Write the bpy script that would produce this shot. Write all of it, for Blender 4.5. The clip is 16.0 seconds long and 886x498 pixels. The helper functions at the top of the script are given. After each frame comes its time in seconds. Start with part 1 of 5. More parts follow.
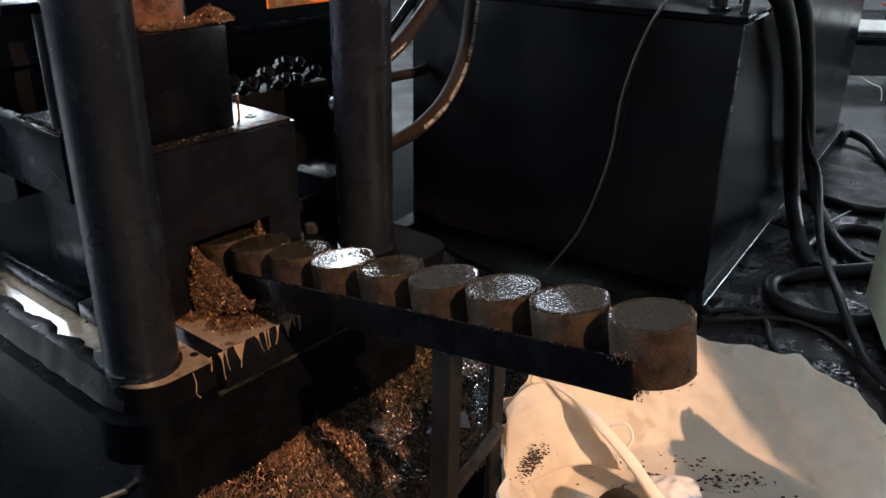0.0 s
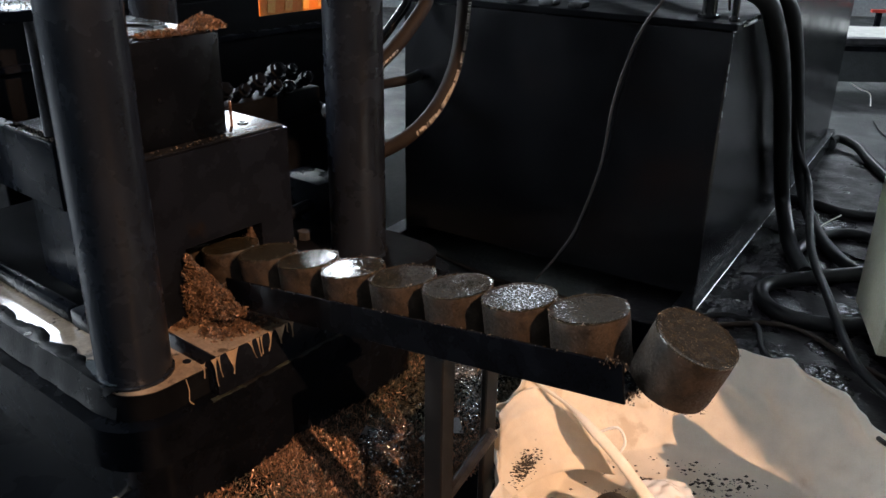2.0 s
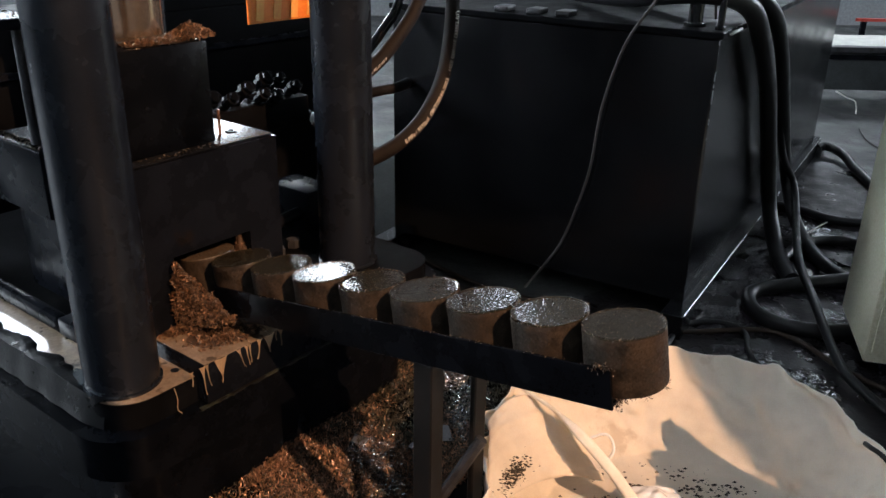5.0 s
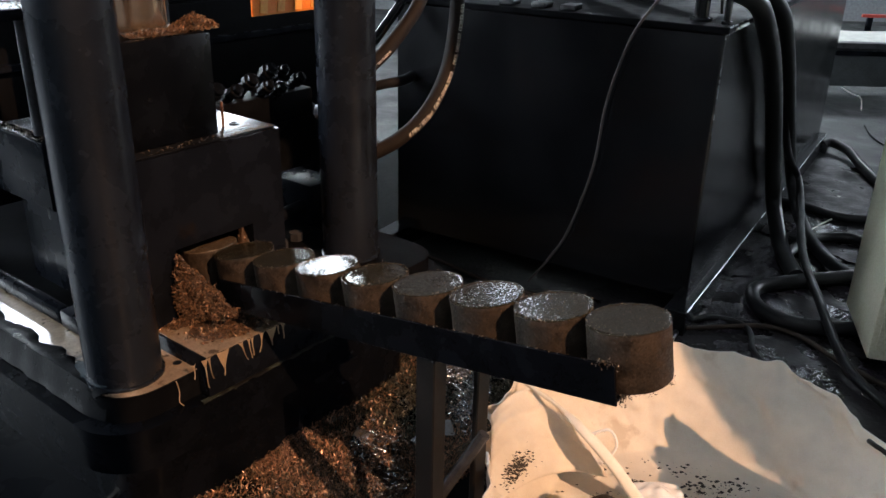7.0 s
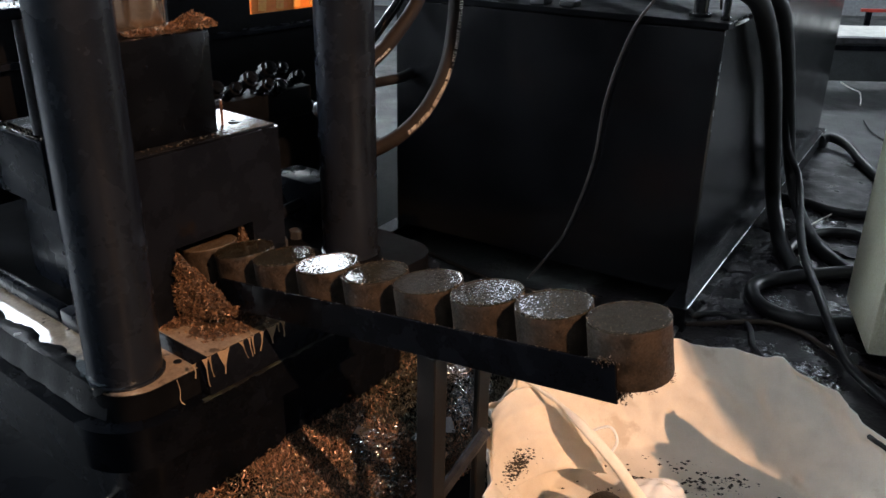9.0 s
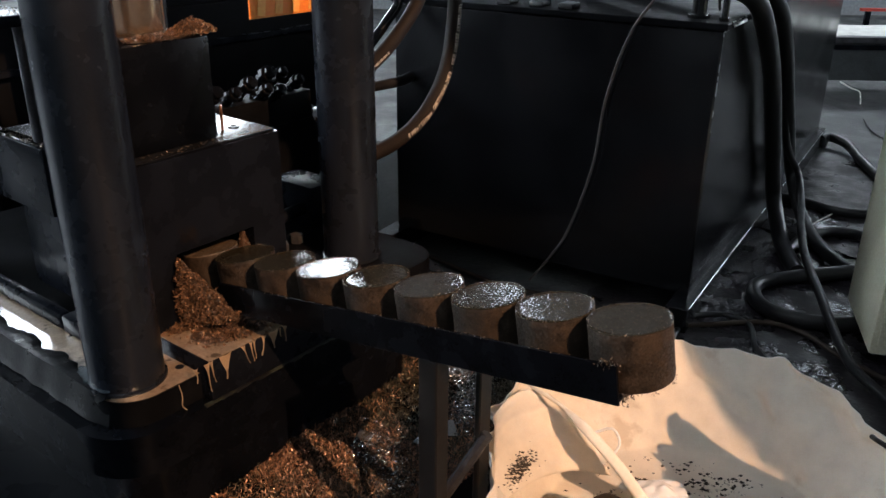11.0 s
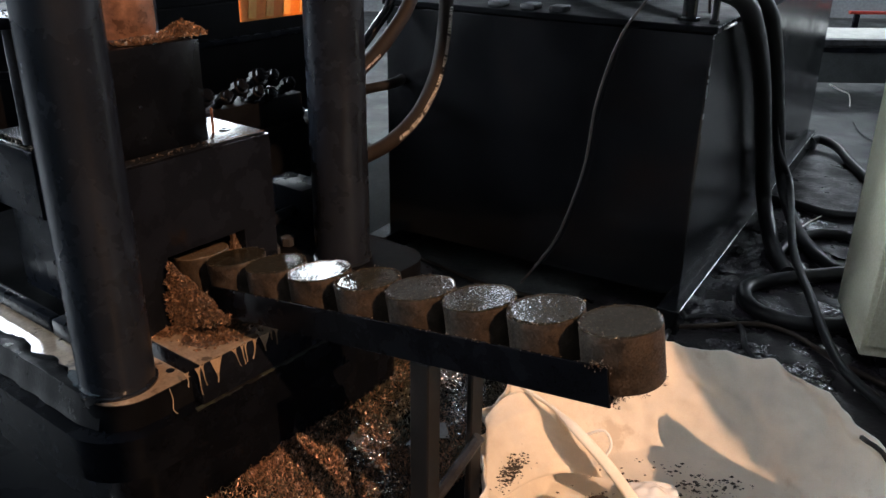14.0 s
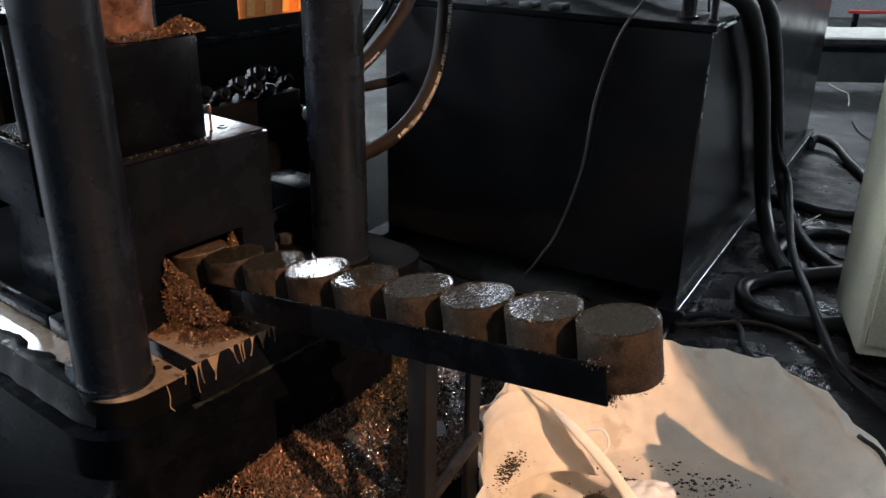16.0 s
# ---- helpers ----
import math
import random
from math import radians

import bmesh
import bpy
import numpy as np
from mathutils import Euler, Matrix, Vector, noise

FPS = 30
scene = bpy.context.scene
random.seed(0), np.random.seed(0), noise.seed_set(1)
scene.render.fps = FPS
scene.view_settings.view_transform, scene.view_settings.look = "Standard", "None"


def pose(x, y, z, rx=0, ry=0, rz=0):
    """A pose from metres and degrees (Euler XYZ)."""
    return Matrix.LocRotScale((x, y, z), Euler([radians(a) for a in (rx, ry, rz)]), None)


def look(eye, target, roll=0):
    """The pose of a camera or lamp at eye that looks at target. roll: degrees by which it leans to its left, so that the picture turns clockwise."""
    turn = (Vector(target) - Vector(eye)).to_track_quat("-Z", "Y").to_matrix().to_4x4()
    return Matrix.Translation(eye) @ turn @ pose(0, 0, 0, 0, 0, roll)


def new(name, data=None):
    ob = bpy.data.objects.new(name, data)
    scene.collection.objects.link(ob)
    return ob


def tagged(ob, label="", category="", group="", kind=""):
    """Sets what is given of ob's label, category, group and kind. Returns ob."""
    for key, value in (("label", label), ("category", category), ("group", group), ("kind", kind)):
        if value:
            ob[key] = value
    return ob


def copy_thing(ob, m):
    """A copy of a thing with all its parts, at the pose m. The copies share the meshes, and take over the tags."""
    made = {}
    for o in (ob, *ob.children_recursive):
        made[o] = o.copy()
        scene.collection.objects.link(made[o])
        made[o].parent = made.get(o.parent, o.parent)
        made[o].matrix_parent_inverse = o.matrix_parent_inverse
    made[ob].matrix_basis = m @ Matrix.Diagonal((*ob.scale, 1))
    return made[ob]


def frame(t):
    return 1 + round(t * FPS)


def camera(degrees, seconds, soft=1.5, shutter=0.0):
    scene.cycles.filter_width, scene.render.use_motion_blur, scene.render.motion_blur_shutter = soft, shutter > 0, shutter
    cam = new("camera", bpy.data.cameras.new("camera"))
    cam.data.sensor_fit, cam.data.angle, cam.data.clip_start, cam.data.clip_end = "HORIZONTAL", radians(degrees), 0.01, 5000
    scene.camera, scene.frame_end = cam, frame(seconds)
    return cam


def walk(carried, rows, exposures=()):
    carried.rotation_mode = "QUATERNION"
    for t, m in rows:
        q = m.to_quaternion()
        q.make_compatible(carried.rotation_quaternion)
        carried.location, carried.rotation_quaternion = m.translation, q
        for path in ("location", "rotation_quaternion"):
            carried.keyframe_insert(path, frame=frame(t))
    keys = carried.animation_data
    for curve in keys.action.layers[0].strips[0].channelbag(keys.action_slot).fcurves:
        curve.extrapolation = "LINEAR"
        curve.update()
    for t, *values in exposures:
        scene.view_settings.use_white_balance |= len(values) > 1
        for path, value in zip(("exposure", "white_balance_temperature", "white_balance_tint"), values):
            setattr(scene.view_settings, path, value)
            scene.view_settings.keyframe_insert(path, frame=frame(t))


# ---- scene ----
cam = camera(56.3, 16.0)

PATH = [
    (0, (0.016, 0.049, 1.53), (-0.06, 1.875, 0.717), 0.9),
    (0.5, (0.014, 0.043, 1.532), (-0.057, 1.87, 0.721), 0.8),
    (1, (0.016, 0.047, 1.53), (-0.053, 1.874, 0.72), 0.6),
    (1.5, (0.019, 0.043, 1.533), (-0.044, 1.873, 0.728), 0.7),
    (2, (0.017, 0.042, 1.531), (-0.042, 1.875, 0.733), 0.9),
    (2.5, (0.02, 0.04, 1.531), (-0.031, 1.876, 0.74), 0.8),
    (3, (0.02, 0.038, 1.531), (-0.02, 1.875, 0.741), 0.7),
    (3.5, (0.022, 0.044, 1.529), (-0.015, 1.88, 0.737), 0.7),
    (4, (0.021, 0.039, 1.531), (-0.012, 1.877, 0.744), 0.8),
    (6.5, (0.019, 0.037, 1.532), (-0.023, 1.879, 0.754), 1.3),
    (7, (0.018, 0.045, 1.527), (-0.023, 1.881, 0.735), 1.3),
    (7.5, (0.018, 0.048, 1.526), (-0.021, 1.879, 0.723), 1.1),
    (8, (0.019, 0.049, 1.529), (-0.018, 1.879, 0.724), 1.0),
    (8.5, (0.018, 0.048, 1.528), (-0.019, 1.879, 0.726), 1.1),
    (9, (0.016, 0.047, 1.531), (-0.023, 1.879, 0.73), 1.1),
    (11.5, (0.019, 0.046, 1.533), (-0.023, 1.881, 0.739), 0.5),
    (12, (0.02, 0.048, 1.532), (-0.02, 1.884, 0.738), 0.5),
    (12.5, (0.019, 0.048, 1.532), (-0.014, 1.883, 0.739), 0.6),
    (13, (0.019, 0.042, 1.535), (-0.009, 1.879, 0.744), 0.8),
    (13.5, (0.019, 0.043, 1.534), (-0.008, 1.881, 0.745), 0.8),
    (14, (0.019, 0.046, 1.534), (-0.004, 1.883, 0.744), 0.7),
    (14.5, (0.021, 0.048, 1.534), (0.004, 1.885, 0.743), 0.7),
    (15, (0.022, 0.049, 1.533), (0.011, 1.887, 0.745), 0.9),
    (15.5, (0.021, 0.051, 1.534), (0.008, 1.888, 0.744), 1.0),
    (16, (0.021, 0.048, 1.532), (0.001, 1.884, 0.738), 0.9),
]
walk(cam, [(t, look(eye, target, roll)) for t, eye, target, roll in PATH])


# ---------------- world, sun, daylight ----------------
SUN_AZ, SUN_EL = -52.0, 34.0
world = bpy.data.worlds.new("sky")
scene.world = world
world.use_nodes = True
_bg = world.node_tree.nodes["Background"]
_sky = world.node_tree.nodes.new("ShaderNodeTexSky")
_sky.sky_type = 'NISHITA'
_sky.sun_disc = False
_sky.sun_elevation = radians(SUN_EL)
_sky.sun_rotation = radians(90 - SUN_AZ)
world.node_tree.links.new(_sky.outputs[0], _bg.inputs[0])
_bg.inputs[1].default_value = 0.08
scene.view_settings.exposure = 0.43

sun = new("sun", bpy.data.lights.new("sun", 'SUN'))
sun.data.energy = 2.9
sun.data.angle = radians(0.2)
sun.data.color = (1.0, 0.575, 0.325)
sun.matrix_world = look((math.cos(radians(SUN_AZ)) * math.cos(radians(SUN_EL)) * 10,
                         math.sin(radians(SUN_AZ)) * math.cos(radians(SUN_EL)) * 10,
                         math.sin(radians(SUN_EL)) * 10), (0, 0, 0))


# ---------------- materials ----------------
def material(name, color, rough=0.5, metal=0.0, var=0.25, scale=12.0, fine=140.0, bump=0.15, rough_var=0.12,
             tint=None, island=0.0, coat=0.0, stain=None, stain_scale=5.0, stain_cut=0.55, emission=None, spec=0.5, dist=0.0012):
    """A surface with mottling at two scales, a fine relief and, where given, stains of a second colour."""
    m = bpy.data.materials.new(name)
    m.use_nodes = True
    nt = m.node_tree
    N, L = nt.nodes, nt.links
    b = N["Principled BSDF"]
    tc = N.new("ShaderNodeTexCoord")
    oi = N.new("ShaderNodeObjectInfo")
    add = N.new("ShaderNodeVectorMath")
    add.operation = 'ADD'
    L.new(tc.outputs["Object"], add.inputs[0])
    mul = N.new("ShaderNodeVectorMath")
    mul.operation = 'SCALE'
    mul.inputs[0].default_value = (7.3, 3.1, 5.7)
    L.new(oi.outputs["Random"], mul.inputs["Scale"])
    L.new(mul.outputs[0], add.inputs[1])

    def nz(s, det=4.0):
        n = N.new("ShaderNodeTexNoise")
        n.inputs["Scale"].default_value = s
        n.inputs["Detail"].default_value = det
        n.inputs["Roughness"].default_value = 0.6
        L.new(add.outputs[0], n.inputs["Vector"])
        return n
    big, small = nz(scale), nz(fine, 3.0)
    mix1 = N.new("ShaderNodeMixRGB")
    dark = [c * (1 - var) for c in color]
    light = [min(1, c * (1 + var)) for c in (tint or color)]
    mix1.inputs[1].default_value = (*dark, 1)
    mix1.inputs[2].default_value = (*light, 1)
    ramp = N.new("ShaderNodeMapRange")
    ramp.inputs[1].default_value, ramp.inputs[2].default_value = 0.32, 0.68
    L.new(big.outputs["Fac"], ramp.inputs[0])
    L.new(ramp.outputs[0], mix1.inputs[0])
    mix2 = N.new("ShaderNodeMixRGB")
    mix2.blend_type = 'OVERLAY'
    mix2.inputs[0].default_value = 0.45
    L.new(mix1.outputs[0], mix2.inputs[1])
    L.new(small.outputs["Fac"], mix2.inputs[2])
    out = mix2.outputs[0]
    if stain:
        st = nz(stain_scale, 6.0)
        cut = N.new("ShaderNodeMapRange")
        cut.inputs[1].default_value, cut.inputs[2].default_value = stain_cut, stain_cut + 0.06
        L.new(st.outputs["Fac"], cut.inputs[0])
        ms = N.new("ShaderNodeMixRGB")
        ms.inputs[2].default_value = (*stain, 1)
        L.new(cut.outputs[0], ms.inputs[0])
        L.new(out, ms.inputs[1])
        out = ms.outputs[0]
    if island:
        g = N.new("ShaderNodeNewGeometry")
        hv = N.new("ShaderNodeHueSaturation")
        mr = N.new("ShaderNodeMapRange")
        mr.inputs[3].default_value, mr.inputs[4].default_value = 1 - island, 1 + island
        L.new(g.outputs["Random Per Island"], mr.inputs[0])
        L.new(mr.outputs[0], hv.inputs["Value"])
        L.new(out, hv.inputs["Color"])
        out = hv.outputs[0]
    L.new(out, b.inputs["Base Color"])
    rr = N.new("ShaderNodeMapRange")
    rr.inputs[3].default_value, rr.inputs[4].default_value = max(0.03, rough - rough_var), min(1, rough + rough_var)
    L.new(ramp.outputs[0], rr.inputs[0])
    L.new(rr.outputs[0], b.inputs["Roughness"])
    b.inputs["Metallic"].default_value = metal
    b.inputs["Specular IOR Level"].default_value = spec
    b.inputs["Coat Weight"].default_value = coat
    b.inputs["Coat Roughness"].default_value = 0.08
    if bump:
        bp = N.new("ShaderNodeBump")
        bp.inputs["Strength"].default_value = bump
        bp.inputs["Distance"].default_value = dist
        ad = N.new("ShaderNodeMath")
        ad.operation = 'ADD'
        L.new(big.outputs["Fac"], ad.inputs[0])
        L.new(small.outputs["Fac"], ad.inputs[1])
        L.new(ad.outputs[0], bp.inputs["Height"])
        L.new(bp.outputs[0], b.inputs["Normal"])
        if coat:
            L.new(bp.outputs[0], b.inputs["Coat Normal"])
    if emission:
        b.inputs["Emission Color"].default_value = (*emission[:3], 1)
        b.inputs["Emission Strength"].default_value = emission[3]
    return m


M_BLACK = material("black_machine_paint", (0.0052, 0.0062, 0.0090), 0.27, 0, 0.35, 9, 120, 0.14, 0.08, stain=(0.011, 0.008, 0.006), stain_cut=0.66, spec=0.075)
M_COLUMN = material("oiled_dark_steel", (0.0088, 0.0112, 0.0165), 0.27, 0.0, 0.25, 6, 160, 0.05, 0.06, spec=0.30)
M_SOAKED = material("oil_soaked_black_base", (0.0027, 0.0032, 0.0045), 0.25, 0, 0.4, 9, 120, 0.2, 0.08, spec=0.07)
M_CABINET = material("black_gloss_paint", (0.0060, 0.0062, 0.0074), 0.20, 0, 0.3, 3, 60, 0.025, 0.06, spec=0.50)
M_CAP = material("oil_wet_black_top", (0.0075, 0.0080, 0.0095), 0.26, 0, 0.4, 8, 90, 0.25, 0.08, spec=0.09)
M_LID = material("dull_oily_black", (0.0040, 0.0043, 0.0052), 0.55, 0, 0.4, 8, 90, 0.3, spec=0.03)
M_STEEL = material("bare_steel", (0.42, 0.42, 0.43), 0.28, 0.9, 0.2, 20, 200, 0.08)
M_WORN = material("worn_dark_steel", (0.07, 0.07, 0.075), 0.45, 0.6, 0.4, 20, 200, 0.2)
M_LEG = material("worn_black_leg_paint", (0.0085, 0.0078, 0.0074), 0.45, 0, 0.4, 12, 120, 0.15, spec=0.3)
M_GREENISH = material("tray_edge_highlight", (0.024, 0.028, 0.021), 0.5, 0, 0.6, 25, 140, 0.5, stain=(0.006, 0.006, 0.006), stain_scale=30, stain_cut=0.46)
M_OILY = material("oil_wetted_plate", (0.25, 0.185, 0.13), 0.14, 0.0, 0.25, 14, 150, 0.10, 0.08, coat=0.5, stain=(0.075, 0.055, 0.038), stain_scale=17, stain_cut=0.60)
M_DRIP = material("dried_oil_drip", (0.34, 0.24, 0.15), 0.4, 0, 0.2, 30, 200, 0.1)
M_SLUDGE = material("black_oil_sludge", (0.0075, 0.0078, 0.0088), 0.36, 0, 0.4, 25, 110, 0.6, 0.12, stain=(0.010, 0.010, 0.011), stain_scale=34, stain_cut=0.64, dist=0.0010, spec=0.09)
M_PUDDLE = material("bluish_sheen_puddle", (0.035, 0.045, 0.052), 0.10, 0, 0.3, 40, 160, 0.3, 0.05, stain=(0.004, 0.004, 0.005), stain_scale=85, stain_cut=0.62, dist=0.0008, spec=0.5)
M_MUCK = material("wet_black_muck", (0.0150, 0.0125, 0.0160), 0.15, 0, 0.4, 25, 170, 0.8, 0.06, dist=0.0012, spec=0.45, stain=(0.050, 0.042, 0.050), stain_scale=30, stain_cut=0.60)
M_PUCK = material("pressed_swarf", (0.022, 0.0165, 0.0125), 0.6, 0.1, 0.45, 30, 320, 0.7, 0.12, tint=(0.034, 0.024, 0.017), spec=0.2, stain=(0.09, 0.065, 0.045), stain_scale=140, stain_cut=0.66)
M_PUCKTOP = material("wet_pressed_swarf", (0.024, 0.020, 0.013), 0.09, 0.0, 0.5, 60, 520, 0.8, 0.05, spec=0.40, stain=(0.115, 0.092, 0.062), stain_scale=210, stain_cut=0.61, dist=0.00022)
def flaky(m, amount, scale):
    """Gives a pressed surface small flat flakes, each tilted its own way."""
    nt = m.node_tree
    N, L = nt.nodes, nt.links
    tc = N.new("ShaderNodeTexCoord")
    vo = N.new("ShaderNodeTexVoronoi")
    vo.inputs["Scale"].default_value = scale
    L.new(tc.outputs["Object"], vo.inputs["Vector"])
    sub = N.new("ShaderNodeVectorMath")
    sub.operation = 'SUBTRACT'
    sub.inputs[1].default_value = (0.5, 0.5, 0.5)
    L.new(vo.outputs["Color"], sub.inputs[0])
    sc = N.new("ShaderNodeVectorMath")
    sc.operation = 'SCALE'
    sc.inputs["Scale"].default_value = amount
    L.new(sub.outputs[0], sc.inputs[0])
    ge = N.new("ShaderNodeNewGeometry")
    ad = N.new("ShaderNodeVectorMath")
    ad.operation = 'ADD'
    L.new(ge.outputs["Normal"], ad.inputs[0])
    L.new(sc.outputs[0], ad.inputs[1])
    no = N.new("ShaderNodeVectorMath")
    no.operation = 'NORMALIZE'
    L.new(ad.outputs[0], no.inputs[0])
    L.new(no.outputs[0], N["Principled BSDF"].inputs["Normal"])
    return m


flaky(M_PUCKTOP, 0.15, 520)
flaky(M_PUCK, 0.30, 260)
M_FRESH = material("fresh_pressed_swarf", (0.092, 0.066, 0.044), 0.42, 0.0, 0.35, 40, 300, 0.5, 0.12, stain=(0.045, 0.034, 0.025), stain_scale=60, stain_cut=0.66)
flaky(M_FRESH, 0.30, 260)
M_CHIP = material("copper_swarf", (0.185, 0.105, 0.062), 0.36, 0.45, 0.3, 40, 300, 0.1, 0.1, island=0.75)
M_FLOORCHIP = material("curled_copper_swarf", (0.43, 0.255, 0.17), 0.34, 0.55, 0.3, 40, 300, 0.1, 0.1, island=0.9)
M_GLINT = material("glint_swarf", (0.55, 0.56, 0.58), 0.22, 0.95, 0.2, 40, 300, 0.1, 0.06, island=0.5)
M_CHIPDARK = material("dark_steel_swarf", (0.125, 0.10, 0.078), 0.30, 0.6, 0.3, 40, 300, 0.1, 0.1, island=0.85)
M_CHIPOLIVE = material("dull_olive_swarf", (0.080, 0.074, 0.056), 0.32, 0.5, 0.3, 40, 300, 0.1, 0.1, island=0.85)
M_SPILL = material("packed_copper_swarf", (0.075, 0.042, 0.024), 0.6, 0.2, 0.5, 60, 300, 0.8, dist=0.003)
M_CRUMB = material("black_crumbs", (0.04, 0.034, 0.028), 0.7, 0, 0.3, 60, 300, 0.3, island=0.5)
M_RAMRUST = material("swarf_smeared_ram", (0.20, 0.10, 0.062), 0.34, 0.4, 0.55, 25, 160, 0.4, 0.12, stain=(0.16, 0.09, 0.06), stain_scale=18)
M_RAM = material("polished_ram", (0.48, 0.36, 0.26), 0.20, 0.9, 0.12, 12, 200, 0.04, 0.05)
M_BAG = material("woven_white_bag", (0.85, 0.79, 0.69), 0.78, 0, 0.08, 9, 300, 0.35, 0.08, stain=(0.72, 0.64, 0.53), stain_scale=6, stain_cut=0.62, dist=0.003)
def translucent(m, share):
    """Lets part of the light through a cloth."""
    nt = m.node_tree
    b, o = nt.nodes["Principled BSDF"], nt.nodes["Material Output"]
    tr = nt.nodes.new("ShaderNodeBsdfTranslucent")
    mx = nt.nodes.new("ShaderNodeMixShader")
    mx.inputs[0].default_value = share
    nt.links.new(b.inputs["Base Color"].links[0].from_socket, tr.inputs["Color"])
    nt.links.new(b.outputs[0], mx.inputs[1])
    nt.links.new(tr.outputs[0], mx.inputs[2])
    nt.links.new(mx.outputs[0], o.inputs["Surface"])
    return m


translucent(M_BAG, 0.24)
M_STRIP = material("pale_folded_cloth", (0.84, 0.82, 0.75), 0.7, 0, 0.08, 10, 260, 0.2)
M_PLASTIC = material("clear_white_film", (0.93, 0.94, 0.95), 0.08, 0, 0.04, 8, 90, 0.5, 0.03)
M_FLOOR = material("oily_concrete", (0.046, 0.050, 0.048), 0.55, 0, 0.45, 2.6, 46, 0.85, 0.26, stain=(0.032, 0.032, 0.034), stain_scale=2.2, stain_cut=0.46, dist=0.006, spec=0.4)
M_BLACKSHEET = material("dull_black_sheet", (0.0042, 0.0045, 0.0054), 0.22, 0, 0.4, 2, 30, 0.03, 0.08, spec=0.04)
M_GRIME = material("oily_black_grime", (0.016, 0.0145, 0.016), 0.46, 0, 0.5, 7, 55, 0.9, 0.28, stain=(0.026, 0.022, 0.024), stain_scale=16, stain_cut=0.60, dist=0.004, spec=0.16)
M_RUBBER = material("black_rubber", (0.012, 0.012, 0.0135), 0.42, 0, 0.3, 14, 180, 0.12, spec=0.26)
M_HOSE = material("hose_rubber", (0.014, 0.011, 0.010), 0.65, 0, 0.2, 20, 200, 0.1, spec=0.14)
M_BROWN = material("rusty_brown_cable", (0.030, 0.021, 0.016), 0.6, 0, 0.3, 20, 200, 0.1, spec=0.2)
M_INK = material("white_hose_print", (0.85, 0.80, 0.72), 0.6, 0, 0.1, 50, 200, 0.0)
M_DARKSLAB = material("dull_dark_slab", (0.028, 0.030, 0.030), 0.9, 0, 0.3, 3, 60, 0.2, spec=0.05)
M_WIRE = material("grey_wire", (0.07, 0.058, 0.052), 0.5, 0, 0.2, 30, 200, 0.05)
M_PANEL = material("dull_grey_sheet", (0.050, 0.055, 0.056), 0.55, 0, 0.3, 5, 90, 0.1, spec=0.3)
M_CREAM = material("cream_enamel", (0.62, 0.61, 0.47), 0.42, 0, 0.06, 4, 120, 0.05)
M_ORANGE = material("orange_warning_paint", (0.85, 0.24, 0.03), 0.45, 0, 0.08, 14, 120, 0.05)
M_AMBER = material("pale_orange_stripe", (0.90, 0.42, 0.10), 0.45, 0, 0.08, 14, 120, 0.05)
M_WALL = material("grey_plaster", (0.18, 0.187, 0.195), 0.85, 0, 0.12, 0.8, 30, 0.2)
M_CEIL = material("dark_sheet_roof", (0.07, 0.072, 0.075), 0.7, 0, 0.15, 1.0, 20, 0.1)
M_RED = material("red_stripe_paint", (0.55, 0.06, 0.04), 0.5, 0, 0.1, 8, 90, 0.05)
M_DUST = material("white_dust", (0.72, 0.71, 0.66), 0.9, 0, 0.12, 12, 150, 0.4)
# glow of the added panes: cool fill, and a stronger one for glints
M_FILLPANE = material("bright_fill_pane", (0.8, 0.85, 0.9), 0.5, 0, 0.02, 2, 10, 0, emission=(0.80, 0.90, 1.0, 17.0))
M_GLINTPANE = material("dazzling_glint_pane", (0.8, 0.85, 0.9), 0.5, 0, 0.02, 2, 10, 0, emission=(0.85, 0.94, 1.0, 25.0))

# ---------------- geometry helpers ----------------
TURN = radians(53.5)               # the press stands turned on the floor
PRESS_O = Vector((1.27, 2.10, 0))  # foot of the press in its own axes
MP = Matrix.Rotation(TURN, 4, 'Z')


def W(x, y, z=0.0):
    """A point in the press's axes, as a place in the hall."""
    return MP @ Vector((x, y, z))


def part(name, bm, mat, parent=None, label="", smooth=None):
    me = bpy.data.meshes.new(name)
    bmesh.ops.recalc_face_normals(bm, faces=bm.faces)
    bm.to_mesh(me)
    bm.free()
    for mt in (mat if isinstance(mat, (list, tuple)) else [mat]):
        me.materials.append(mt)
    if smooth is not None:
        for p in me.polygons:
            p.use_smooth = True
        me.set_sharp_from_angle(angle=radians(smooth))
    ob = new(name, me)
    if parent:
        ob.parent = parent
    if label:
        ob["label"] = label
    return ob


def empty(name, m, label, category, group="", kind=""):
    ob = new(name)
    ob.empty_display_size = 0.05
    ob.matrix_world = m
    return tagged(ob, label, category, group, kind)


def box(lo, hi, bevel=0.004, seg=2, m=None, bm=None):
    b2 = bmesh.new()
    bmesh.ops.create_cube(b2, size=1)
    lo, hi = Vector(lo), Vector(hi)
    for v in b2.verts:
        v.co = Vector(((lo[i] + hi[i]) / 2 + v.co[i] * (hi[i] - lo[i]) for i in range(3)))
    if bevel:
        bmesh.ops.bevel(b2, geom=b2.edges[:], offset=bevel, segments=seg, affect='EDGES', profile=0.5)
    if m:
        bmesh.ops.transform(b2, matrix=m, verts=b2.verts)
    return join(bm, b2)


def join(bm, b2):
    if bm is None:
        return b2
    me = bpy.data.meshes.new("tmp")
    b2.to_mesh(me)
    b2.free()
    bm.from_mesh(me)
    bpy.data.meshes.remove(me)
    return bm


